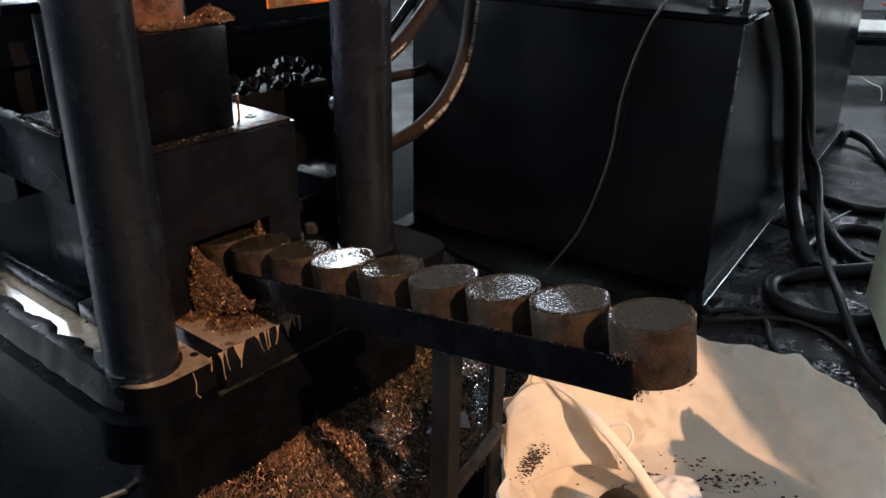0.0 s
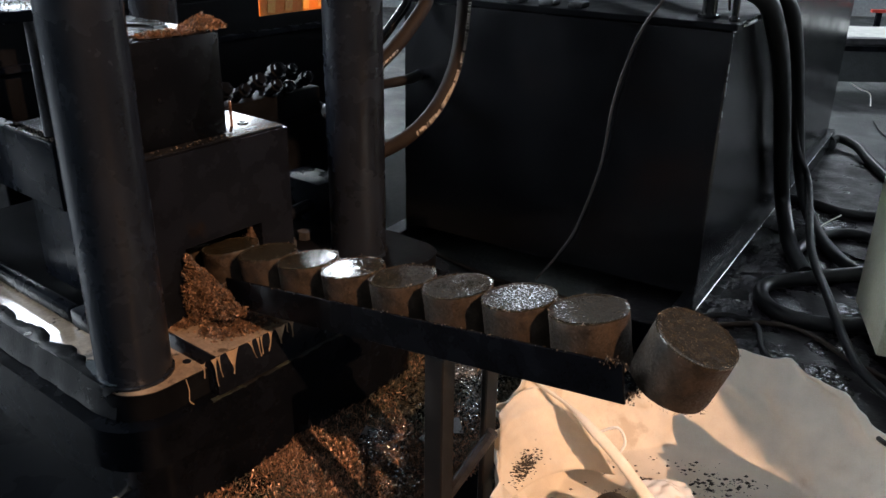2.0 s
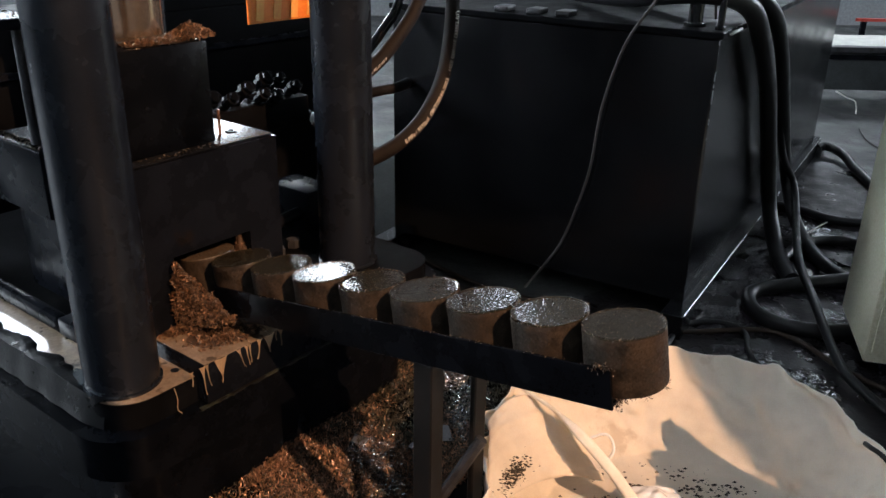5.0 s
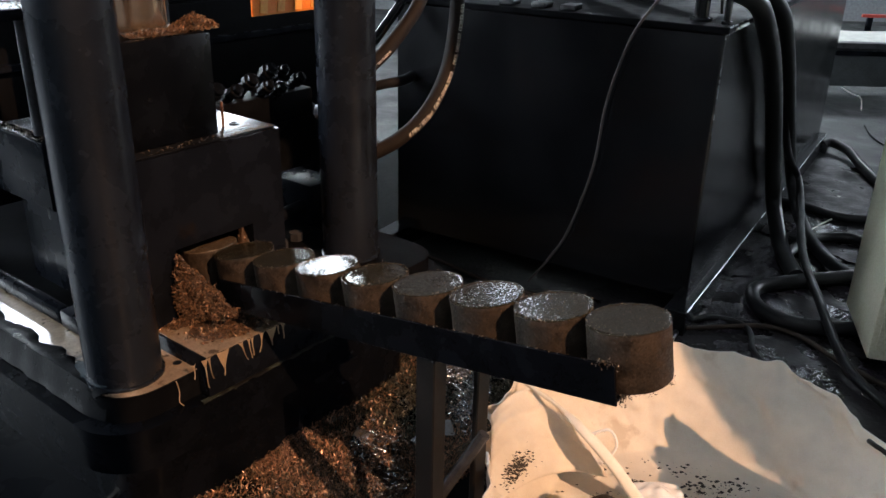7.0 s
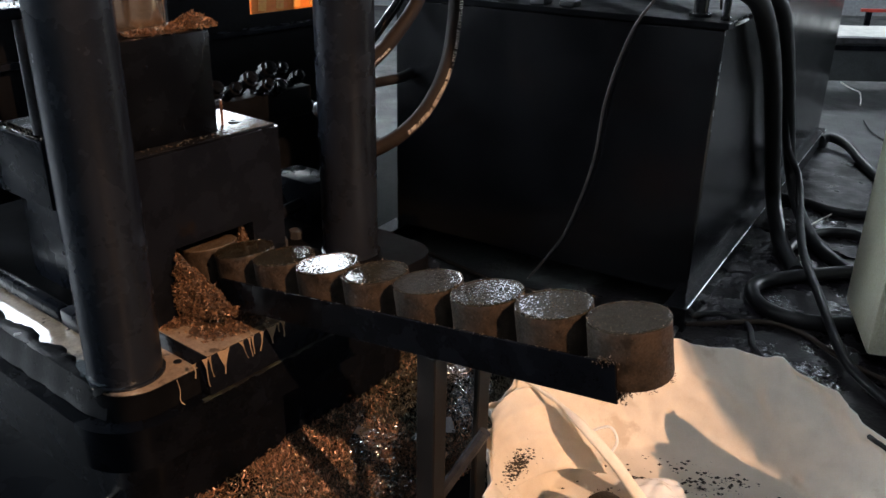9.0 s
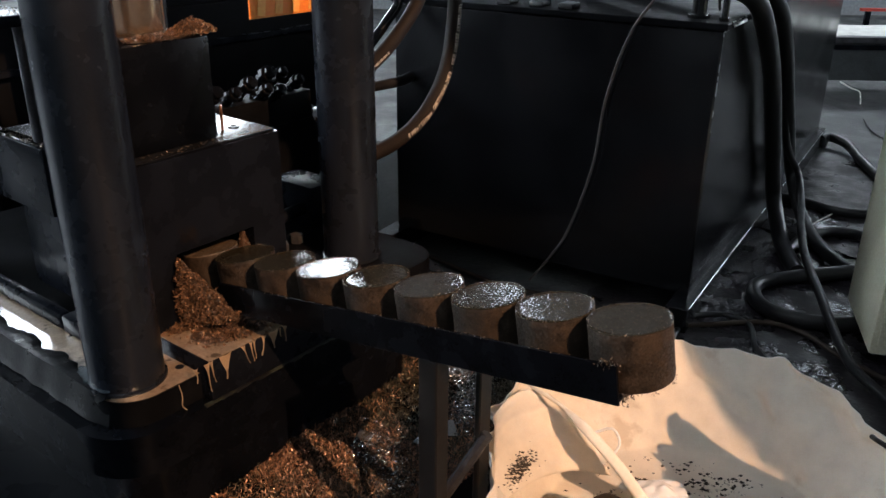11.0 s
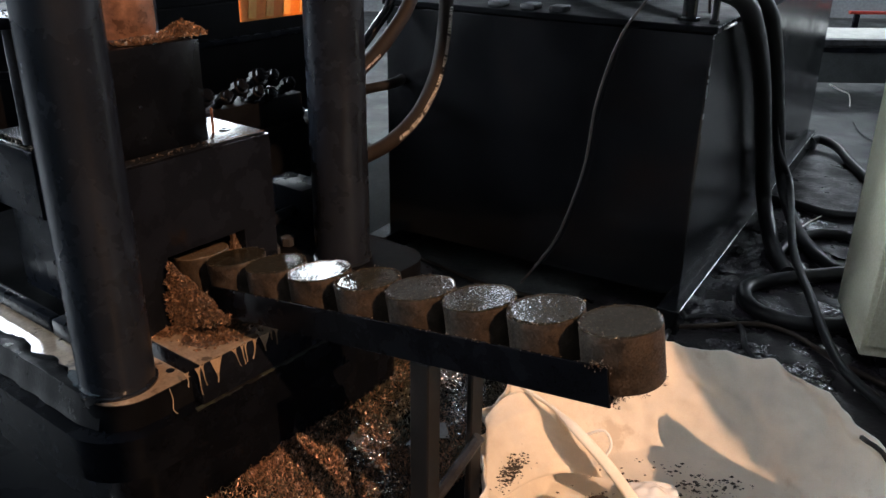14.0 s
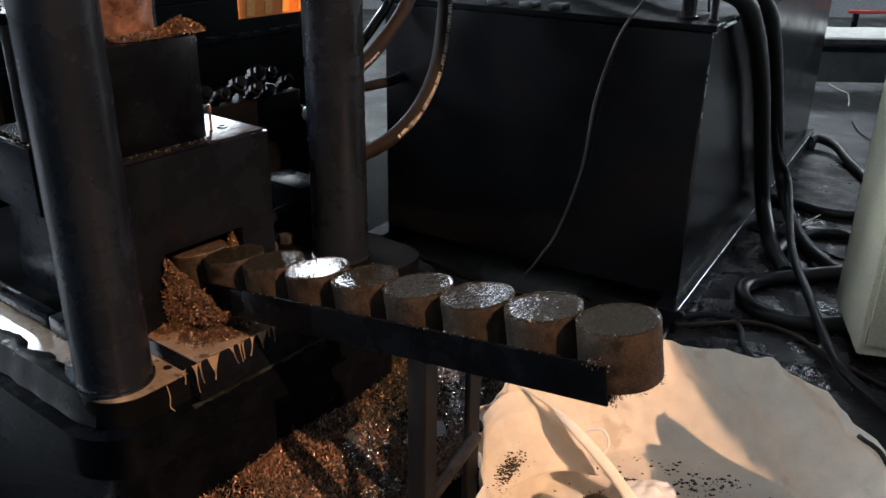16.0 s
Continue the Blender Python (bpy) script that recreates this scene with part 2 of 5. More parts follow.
def lathe(profile, seg=32, m=None, bm=None):
    """A turned body: profile of (radius, z); closed where the radius is 0."""
    b2 = bmesh.new()
    rings = []
    for r, zz in profile:
        if r < 1e-6:
            rings.append([b2.verts.new((0, 0, zz))])
        else:
            rings.append([b2.verts.new((r * math.cos(2 * math.pi * i / seg), r * math.sin(2 * math.pi * i / seg), zz)) for i in range(seg)])
    for a, b in zip(rings, rings[1:]):
        for i in range(seg):
            j = (i + 1) % seg
            f = [a[i % len(a)], a[j % len(a)], b[j % len(b)], b[i % len(b)]]
            f = [v for k, v in enumerate(f) if v not in f[:k]]
            if len(f) > 2:
                b2.faces.new(f)
    if m:
        bmesh.ops.transform(b2, matrix=m, verts=b2.verts)
    return join(bm, b2)


def smooth_line(pts, n=8):
    """Points on a smooth line through pts."""
    P = [Vector(p) for p in pts]
    P = [P[0] * 2 - P[1]] + P + [P[-1] * 2 - P[-2]]
    out = []
    for i in range(1, len(P) - 2):
        for k in range(n):
            t = k / n
            a, b, c, d = P[i - 1:i + 3]
            out.append(0.5 * ((2 * b) + (c - a) * t + (2 * a - 5 * b + 4 * c - d) * t * t + (3 * b - a - 3 * c + d) * t ** 3))
    return out + [P[-2]]


def tube(pts, r, seg=12, n=8, bm=None, taper=None):
    L = smooth_line(pts, n)
    b2 = bmesh.new()
    up = Vector((0.13, 0.21, 0.97))
    rings = []
    for i, p in enumerate(L):
        d = (L[min(i + 1, len(L) - 1)] - L[max(i - 1, 0)]).normalized()
        a = d.cross(up)
        if a.length < 0.05:
            a = d.cross(Vector((1, 0, 0)))
        a.normalize()
        b = d.cross(a).normalized()
        up = a.cross(d)
        rr = r if taper is None else r + (taper - r) * i / (len(L) - 1)
        rings.append([b2.verts.new(p + (a * math.cos(2 * math.pi * k / seg) + b * math.sin(2 * math.pi * k / seg)) * rr) for k in range(seg)])
    for A, B in zip(rings, rings[1:]):
        for k in range(seg):
            b2.faces.new((A[k], A[(k + 1) % seg], B[(k + 1) % seg], B[k]))
    b2.faces.new(rings[0][::-1])
    b2.faces.new(rings[-1])
    return join(bm, b2)


def prism(outline, z0, z1, bevel=0.0, bm=None):
    """An upright body over an outline of (x, y)."""
    b2 = bmesh.new()
    lo = [b2.verts.new((x, y, z0)) for x, y in outline]
    hi = [b2.verts.new((x, y, z1)) for x, y in outline]
    n = len(lo)
    b2.faces.new(lo[::-1])
    top = b2.faces.new(hi)
    for i in range(n):
        b2.faces.new((lo[i], lo[(i + 1) % n], hi[(i + 1) % n], hi[i]))
    if bevel:
        bmesh.ops.bevel(b2, geom=list(top.edges), offset=bevel, segments=3, affect='EDGES', profile=0.5)
    return join(bm, b2)


def rounded(x0, y0, x1, y1, r, n=8):
    out = []
    for cx, cy, a0 in ((x1 - r, y1 - r, 0), (x0 + r, y1 - r, 90), (x0 + r, y0 + r, 180), (x1 - r, y0 + r, 270)):
        for k in range(n + 1):
            a = radians(a0 + 90 * k / n)
            out.append((cx + r * math.cos(a), cy + r * math.sin(a)))
    return out


def swarf(name, mat, places, rng, length=(0.006, 0.018), width=0.0016, parent=None, label="", curl=1.0, tilt=0.6):
    """Curled metal chips at the given (place, normal) pairs, joined into one body."""
    V, Fc = [], []
    for p, nrm in places:
        q = Vector(nrm).to_track_quat('Z', 'Y') @ Euler((rng.gauss(0, tilt), rng.gauss(0, tilt), rng.uniform(0, 6.3))).to_quaternion()
        ln, w, R = rng.uniform(*length), width * rng.uniform(0.6, 1.8), rng.uniform(0.003, 0.010) / max(curl, 0.1)
        k = 4
        base = len(V)
        tw = rng.uniform(-0.8, 0.8)
        for i in range(k + 1):
            a = (i / k - 0.5) * min(ln / R, 4.5)
            c = Vector((R * math.sin(a), (i / k - 0.5) * ln * 0.35, R * (1 - math.cos(a)) - 0.001))
            s = Vector((0, w * math.cos(tw * i), w * math.sin(tw * i)))
            for o in (-1, 1):
                v = p + q @ (c + s * o)
                V.append((v.x, v.y, v.z))
        for i in range(k):
            Fc.append((base + 2 * i, base + 2 * i + 1, base + 2 * i + 3, base + 2 * i + 2))
    me = bpy.data.meshes.new(name)
    me.from_pydata(V, [], Fc)
    me.materials.append(mat)
    for pl in me.polygons:
        pl.use_smooth = True
    ob = new(name, me)
    ob.parent = parent
    if label:
        ob["label"] = label
    return ob


# ---------------- hall ----------------
def slab(name, lo, hi, mat, label, category="wall", bevel=0.0):
    return tagged(part(name, box(lo, hi, bevel), mat), label, category, kind="structure")


HX0, HX1, HY0, HY1, HZ = -10.0, 12.0, -5.0, 12.0, 9.0


def wall_with_openings(name, axis, at, a0, a1, holes, label, thick=0.3):
    """A wall along x (axis 'x') or y, with openings (from, to, sill, head) that go through it."""
    bm = None
    holes = sorted(holes)
    cur = a0
    def piece(p, q, z0, z1):
        nonlocal bm
        if q - p < 1e-4 or z1 - z0 < 1e-4:
            return
        lo, hi = ((p, at, z0), (q, at + thick, z1)) if axis == 'x' else ((at, p, z0), (at + thick, q, z1))
        bm = box(lo, hi, 0, bm=bm)
    for p, q, s, h in holes:
        piece(cur, p, 0, HZ)
        piece(p, q, 0, s)
        piece(p, q, h, HZ)
        cur = q
    piece(cur, a1, 0, HZ)
    return tagged(part(name, bm, M_WALL), label, "wall", kind="structure")


# openings for the added light panes, placed by the reflections they give
NORTH = [(-7.6, -5.0, 3.9, 6.6), (-3.80, -2.35, 1.9, 4.4), (-0.54, -0.16, 3.4, 4.4), (3.4, 5.4, 3.9, 6.0)]
WEST = [(0.4, 7.2, 2.1, 5.8)]
EAST = [(7.0, 11.0, 2.5, 5.5)]
# edges set to cut the sunbeam where the bag and left floor go dark
SOUTH = [(4.60, 6.60, 3.19, 8.49)]


def hall():
    bm = bmesh.new()
    bmesh.ops.create_grid(bm, x_segments=60, y_segments=60, size=1)
    for v in bm.verts:
        v.co.x = HX0 + (v.co.x + 1) / 2 * (HX1 - HX0)
        v.co.y = HY0 + (v.co.y + 1) / 2 * (HY1 - HY0)
        v.co.z = 0.004 * noise.noise(v.co * 0.9) - 0.004
    tagged(part("floor", bm, M_FLOOR, smooth=60), "dark concrete floor wet with black oil", "floor", kind="structure")
    # walls and roof out of view, added to limit the sky's light
    wall_with_openings("wall_north", 'x', HY1, HX0, HX1, NORTH, "grey plastered wall out of view, with openings for light panes")
    wall_with_openings("wall_west", 'y', HX0 - 0.3, HY0, HY1, WEST, "grey plastered wall out of view, with a wide light pane")
    # unseen wall, added so that its opening shapes the sunbeam
    wall_with_openings("wall_south", 'x', HY0 - 0.3, HX0, HX1, SOUTH, "thin grey wall out of view, its opening shaping the sunbeam", 0.08)
    wall_with_openings("wall_east", 'y', HX1, HY0, HY1, EAST, "grey plastered wall out of view, with a wide light pane")
    slab("ceiling", (HX0 - 0.3, HY0 - 0.3, HZ), (HX1 + 0.3, HY1 + 0.3, HZ + 0.2), M_CEIL, "dark sheet metal roof out of view, holding off the sky", "ceiling")
    # unseen glowing panes, added for glints on wet tops and cool fill
    for i, (p, q, s, h) in enumerate(NORTH):
        slab(f"window_{i + 1}", (p, HY1 + 0.12, s), (q, HY1 + 0.15, h), M_GLINTPANE if i == 1 else M_FILLPANE, "bright glowing pane out of view, added for glints and fill", "window")
    for i, (p, q, s, h) in enumerate(WEST):
        slab(f"window_{len(NORTH) + 1}", (HX0 - 0.18, p, s), (HX0 - 0.15, q, h), M_FILLPANE, "bright glowing pane out of view, added for glints and fill", "window")

    for i, (p, q, s, h) in enumerate(EAST):
        slab(f"window_{len(NORTH) + 2}", (HX1 + 0.15, p, s), (HX1 + 0.18, q, h), M_FILLPANE, "bright glowing pane out of view, added for glints and fill", "window")

    # a glowing pane added just under the roof as overhead fill light
    slab(f"window_{len(NORTH) + 3}", (-2.6, -1.2, HZ - 0.03), (-0.4, -0.3, HZ - 0.004), M_FILLPANE, "bright pane added under the hall roof as overhead fill", "window")


hall()


# ---------------- press ----------------
def press():
    P = empty("briquetting_press", MP @ Matrix.Translation(PRESS_O), "black oily four-column briquetting press with swarf on its base", "machine")
    o = Matrix.Translation(-PRESS_O)

    def add(name, bm, mat, label="", smooth=35, parent=P):
        if parent is P:
            bmesh.ops.transform(bm, matrix=o, verts=bm.verts)
        return part(name, bm, mat, parent, label, smooth)

    # base: pedestal, drip tray with a rounded lip, bed plate and raised die plate
    add("pedestal", prism(rounded(0.90, 1.61, 1.95, 2.95, 0.10), 0.0, 0.30, 0), M_SOAKED)
    tray = prism(rounded(0.785, 1.498, 2.05, 3.05, 0.14, 12), 0.27, 0.38, 0.012)
    add("drip_tray", tray, M_SOAKED, "black drip tray with a rounded corner")
    # lighter strip that imitates the highlight along the tray's wet edge
    wet = bmesh.new()
    row = []
    for k in range(91):
        x = 1.03 + 0.63 * k / 90
        h = max(0.0012, 0.0055 + 0.007 * noise.noise(Vector((x * 26, 0, 0))) + 0.004 * noise.noise(Vector((x * 90, 2, 0))))
        row.append([wet.verts.new(q) for q in ((x, 1.4968, 0.3800 - h), (x, 1.4958, 0.3805), (x, 1.5015 + h, 0.3812))])
    for a, b in zip(row, row[1:]):
        for i in range(2):
            wet.faces.new((a[i], b[i], b[i + 1], a[i + 1]))
    add("wet_edge", wet, M_GREENISH, "dull greenish strip painted as the wet tray edge's highlight")
    add("bed_plate", prism(rounded(0.835, 1.535, 2.0, 3.0, 0.10, 12), 0.38, 0.448, 0.004), M_LID)
    corner = [(0.935 - 0.097 * math.cos(radians(7.5 * k)), 1.635 - 0.097 * math.sin(radians(7.5 * k))) for k in range(13)]
    add("oil_film", prism(corner + [(1.10, 1.538), (1.10, 1.87), (0.957, 1.87), (0.957, 2.60), (0.838, 2.60)], 0.4485, 0.4500, 0.0), M_OILY, "film of tan oil on the bed plate")
    add("die_plate", box((1.05, 1.495, 0.385), (1.62, 1.95, 0.4930), 0.003), M_BLACK, "thick raised die plate")
    add("oil_film", prism([(1.053, 1.4975), (1.50, 1.4975), (1.50, 1.80), (1.053, 1.80)], 0.4934, 0.4950, 0.0), M_OILY, "tan oil film on the raised plate")
    # mould with the outlet slot
    mould = prism([(1.03, 0.495), (1.135, 0.495), (1.135, 0.69), (1.38, 0.69), (1.38, 0.495), (1.49, 0.495), (1.49, 0.935), (1.03, 0.935)], -2.25, -1.70)
    bmesh.ops.transform(mould, matrix=Matrix.Rotation(radians(90), 4, 'X'), verts=mould.verts)
    add("mould", mould, M_BLACK, "black mould block with an outlet slot", 30)
    add("slot_floor", box((1.137, 1.702, 0.4955), (1.378, 2.2, 0.532), 0.001, 1), M_BLACK)
    add("slot_back", box((1.137, 2.1, 0.5325), (1.378, 2.2, 0.688), 0.001, 1), M_BLACK)
    add("mould_cap", box((1.0, 1.712, 0.9355), (1.488, 2.26, 0.940), 0.0015), M_CAP, "oil-wet black top plate")
    add("shoulder", box((0.985, 1.99, 0.76), (1.0295, 2.4, 0.94), 0.004), M_BLACK)
    add("die_block", box((1.075, 1.75, 0.9405), (1.333, 2.2, 1.20), 0.006), M_SOAKED, "black die block below the ram")
    add("die_collar", lathe([(0.115, 1.2005), (0.115, 1.206), (0.085, 1.206), (0.085, 1.2005)], 40, Matrix.Translation((1.165, 1.92, 0))), M_BLACK)
    for x, y, r, top in ((0.93, 1.655, 0.0865, 2.6), (1.803, 1.75, 0.088, 2.6), (0.93, 2.60, 0.0865, 2.6), (1.80, 2.75, 0.083, 2.6)):
        add("column", lathe([(0, 0.45), (r + 0.006, 0.45), (r + 0.006, 0.456), (r, 0.458), (r, top), (0, top)], 48, Matrix.Translation((x, y, 0))), M_COLUMN, "thick round oiled steel column")
    add("crosshead", box((0.75, 1.5, 2.2), (2.0, 2.95, 2.6), 0.01), M_BLACK)
    return P


PRESS = press()

# ---------------- outlet chute ----------------
SLOPE = math.atan(0.161)
CH0, CHZ = 0.544, 0.843           # along the chute and height of the foremost slot's top
PUCK_R, PUCK_H = 0.075, 0.112


def slot(i, dx=0.0, dy=0.0):
    """The foot of puck slot i on the chute; slot 0 is the outer end."""
    y = CH0 + 0.1515 * i + dy
    zt = CHZ - 0.161 * (y - CH0)
    return MP @ Matrix.Translation((1.27 + dx, y, zt)) @ Matrix.Rotation(-SLOPE, 4, 'X') @ Matrix.Translation((0, 0, -PUCK_H))


def chute():
    C = empty("outlet_chute", MP @ Matrix.Translation((1.27, 0.95, 0)), "black steel outlet chute rising from the press on welded legs", "chute")
    tilt = Matrix.Translation((0, CH0 - 0.95, CHZ - PUCK_H - 0.004)) @ Matrix.Rotation(-SLOPE, 4, 'X')
    ln = 1.16
    part("chute_floor", box((-0.083, -0.035, -0.006), (0.083, ln, 0.0), 0.001, 1, tilt), M_BLACK, C)
    part("side_wall", box((-0.089, -0.035, -0.012), (-0.083, ln - 0.09, 0.066), 0.0015, 1, tilt), M_SOAKED, C)
    part("side_wall", box((0.083, -0.035, -0.012), (0.089, ln - 0.1, 0.066), 0.0015, 1, tilt), M_SOAKED, C)
    for x, y0, y1 in ((-0.06, -0.038, 0.012), (0.06, -0.066, -0.050)):
        zt = CHZ - PUCK_H - 0.161 * (y1 + 0.95 - CH0) - 0.014
        part("leg", box((x - 0.022, y0, 0), (x + 0.022, y1, zt), 0.003, 1), M_LEG, C, "worn black square steel leg")
    part("brace", tube([(0.05, -0.08, 0.42), (0.0, -0.03, 0.30), (-0.05, 0.02, 0.18)], 0.014, 8, 3), M_WORN, C, "worn steel brace")
    rng = random.Random(5)
    pts = []
    for _ in range(150):
        y = rng.uniform(-0.03, ln - 0.25)
        pts.append((tilt @ Vector((-0.086 + rng.gauss(0, 0.002), y, 0.066)), (rng.gauss(0, 0.5), rng.gauss(0, 0.5), 1)))
    for _ in range(60):
        pts.append((tilt @ Vector((-0.086 + rng.gauss(0, 0.005), -0.015 + rng.gauss(0, 0.010), 0.066 + rng.gauss(0, 0.004))), (-1, -0.5, 0.6)))
    for _ in range(220):
        pts.append((tilt @ Vector((rng.uniform(-0.085, 0.06), -0.036 - abs(rng.gauss(0, 0.006)), -0.004 + rng.gauss(0, 0.004))), (0, -1, -0.4)))
    tagged(swarf("edge_chips", M_CHIPDARK, pts, rng, (0.002, 0.005), 0.0012, C), kind="stuff")
    return C


chute()


def puck_mesh(seed):
    prof = [(0.0, 0.0), (0.045, 0.001), (0.070, 0.0), (PUCK_R - 0.001, 0.003)]
    prof += [(PUCK_R, PUCK_H * k / 8) for k in range(1, 8)]
    prof += [(PUCK_R, PUCK_H - 0.0015), (PUCK_R - 0.0008, PUCK_H + 0.0012), (PUCK_R - 0.0025, PUCK_H + 0.0012), (PUCK_R - 0.005, PUCK_H)]
    prof += [(r, PUCK_H) for r in (0.064, 0.055, 0.045, 0.034, 0.022, 0.010)] + [(0, PUCK_H)]
    bm = lathe(prof, 64)
    off = Vector((seed * 3.7, seed * 1.3, seed))
    for v in bm.verts:
        c = v.co.copy()
        rad = Vector((c.x, c.y, 0))
        if rad.length > 1e-4:
            rad.normalize()
        v.co += rad * (0.0010 * noise.noise(c * 30 + off) + 0.0007 * noise.noise(c * 120 + off))
        v.co.z += (0.0014 * noise.noise(c * 14 + off) + 0.0005 * noise.noise(c * 90 + off)) * (1 if c.z > 0.05 else 0.4)
    for f in bm.faces:
        f.material_index = 1 if f.calc_center_median().z > PUCK_H - 0.003 else 0
        f.smooth = True
    return bm


def puck_chips(seed):
    """Loose chips clinging to a briquette's rims."""
    rng = random.Random(seed)
    bm = bmesh.new()
    for k in range(170):
        a = rng.uniform(0, 6.283)
        low = rng.random() < 0.45
        zz = (rng.uniform(-0.006, 0.004) if low else PUCK_H + rng.uniform(-0.002, 0.003))
        r = PUCK_R + rng.uniform(-0.004, 0.001)
        p = Vector((r * math.cos(a), r * math.sin(a), zz))
        d = Vector((rng.uniform(-1, 1), rng.uniform(-1, 1), rng.uniform(-1, 0.2) if low else rng.uniform(-0.2, 0.9))).normalized() * (rng.uniform(0.004, 0.012) if low else rng.uniform(0.002, 0.005))
        s = d.orthogonal().normalized() * 0.0006
        vs = [bm.verts.new(q) for q in (p - s, p + s, p + d + s * 0.4 + Vector((0, 0, 0.001)), p + d * 0.5 - s)]
        bm.faces.new(vs)
    return bm


PUCKS = []
for k in range(10):
    fresh = k >= 9
    bm = puck_mesh(k + 1)
    me = bpy.data.meshes.new("swarf_briquette")
    bm.to_mesh(me)
    bm.free()
    me.materials.append(M_PUCK)
    me.materials.append(M_FRESH if fresh else M_PUCKTOP)
    me.set_sharp_from_angle(angle=radians(28))
    ob = new("swarf_briquette", me)
    tagged(part("loose_chips", puck_chips(k + 1), M_CHIPDARK, ob), kind="stuff")
    lab = ("round grey-brown briquette of pressed metal chips standing on the chute" if not fresh
           else "round briquette of pressed chips with a fresh tan oily top")
    tagged(ob, lab, "briquette", "briquettes on the chute")
    PUCKS.append(ob)

# ---------------- hydraulic power unit ----------------
CAB = Matrix.Translation((0.897, 2.935, 0)) @ Matrix.Rotation(radians(59.7), 4, 'Z')   # x along the side, y along the front


def power_unit():
    C = empty("hydraulic_power_unit", CAB, "large glossy black hydraulic tank cabinet on a steel skid", "cabinet")
    part("tank", box((0, 0, 0.10), (2.92, 1.36, 1.105), 0.008), M_CABINET, C)
    part("lid", box((-0.012, -0.012, 1.1052), (2.93, 1.372, 1.128), 0.004), M_LID, C)
    part("skid_rail", box((-0.115, -0.036, 0.0), (3.0, 0.05, 0.099), 0.003), M_CABINET, C, "black channel skid with a bright worn edge")
    part("skid_rail", box((-0.115, 1.31, 0.0), (3.0, 1.396, 0.099), 0.003), M_CABINET, C)
    return C


power_unit()


# ---------------- bulk bag ----------------
BAG_C, BAG_A, BAG_B, BAG_FLOOR, BAG_RIM = Vector((0.60, 1.62, 0)), 0.52, 0.60, 0.03, 0.30


def bag_point(a, v):
    """The bag's wall at the angle a, from its foot (v = 0) to the rim (v = 1)."""
    c, s = math.cos(a), math.sin(a)
    n = 2.1 if c < 0 else 3.0
    r = (abs(c) ** n + abs(s) ** n) ** (-1 / n)
    p = Vector((c * 1.5, s * 1.5, v * 1.1))
    q = p + Vector((0.35 * noise.noise(p * 1.7), 0.35 * noise.noise(p * 1.7 + Vector((9, 0, 0))), 0.5 * noise.noise(p * 1.3 + Vector((0, 7, 0)))))
    crease = 0.42 - abs(noise.noise(q * 1.6))
    ridge = 0.40 - abs(noise.noise(q * 3.7 + Vector((3, 1, 4))))
    fine = 0.40 - abs(noise.noise(q * 8.0 + Vector((1, 8, 2))))
    fold = 0.080 * crease + 0.026 * ridge + 0.012 * fine * (1 - 0.6 * v)
    fold += 0.012 * (0.30 - abs(noise.noise(Vector((c * 5.5, s * 5.5, 0.9 * v + 5))))) * v + 0.009 * (0.30 - abs(noise.noise(Vector((c * 13, s * 13, 2.2 * v + 9)))))
    flare = 0.72 + 0.28 * v ** 0.85
    x = BAG_C.x + (BAG_A * (1.0 if c > 0 else 1 - 0.06 * abs(c)) * flare + fold * (0.3 + 0.75 * v)) * r * c
    y = BAG_C.y + (BAG_B * flare + fold * (0.3 + 0.75 * v)) * r * s
    rim = BAG_RIM + 0.022 * noise.noise(Vector((c * 1.7 + 5, s * 1.7, 0.3))) + 0.005 * noise.noise(Vector((c * 7, s * 7, 2.0)))
    rim -= 0.062 * max(0.0, c) ** 1.2
    # the near side, out of view, is raised with a ragged top to shade the inside
    b = (a + math.pi) % (2 * math.pi) - math.pi
    high = min(1.0, max(0.0, (b + 1.12) / 0.28)) * min(1.0, max(0.0, (0.10 - b) / 0.22))
    rim += high * (0.34 + 0.14 * (b + 0.5) + 0.06 * noise.noise(Vector((b * 9, 2, 0))) + 0.03 * noise.noise(Vector((b * 23, 5, 0))))
    rim += 0.016 * math.exp(-((a - 0.93) / 0.035) ** 2) + 0.018 * math.exp(-((a - 2.45) / 0.12) ** 2)
    return Vector((x, y, BAG_FLOOR + (rim - BAG_FLOOR) * v))


def flap_point(u, v):
    """The mouth's turned-in flap, from its upper edge (v = 0) down into the bag (v = 1)."""
    def through_three(p, q, r):
        a, b, c = Vector(p), Vector(q), Vector(r)
        return a * (2 * (u - 0.5) * (u - 1)) + b * (4 * u * (1 - u)) + c * (2 * u * (u - 0.5))
    top = through_three((0.104, 1.805, 0.306), (0.205, 1.925, 0.318), (0.300, 1.915, 0.262))
    low = through_three((0.085, 1.47, 0.265), (0.246, 1.765, 0.158), (0.443, 1.900, 0.060))
    p = top.lerp(low, v)
    q = Vector((u * 2.2, v * 3.0, 0.7))
    bulge = 0.020 * math.sin(math.pi * v) * (0.9 - u) + 0.016 * (0.35 - abs(noise.noise(q))) + 0.006 * (0.35 - abs(noise.noise(q * 2.7)))
    return p + Vector((0.62, 0.10, 0.78)) * bulge


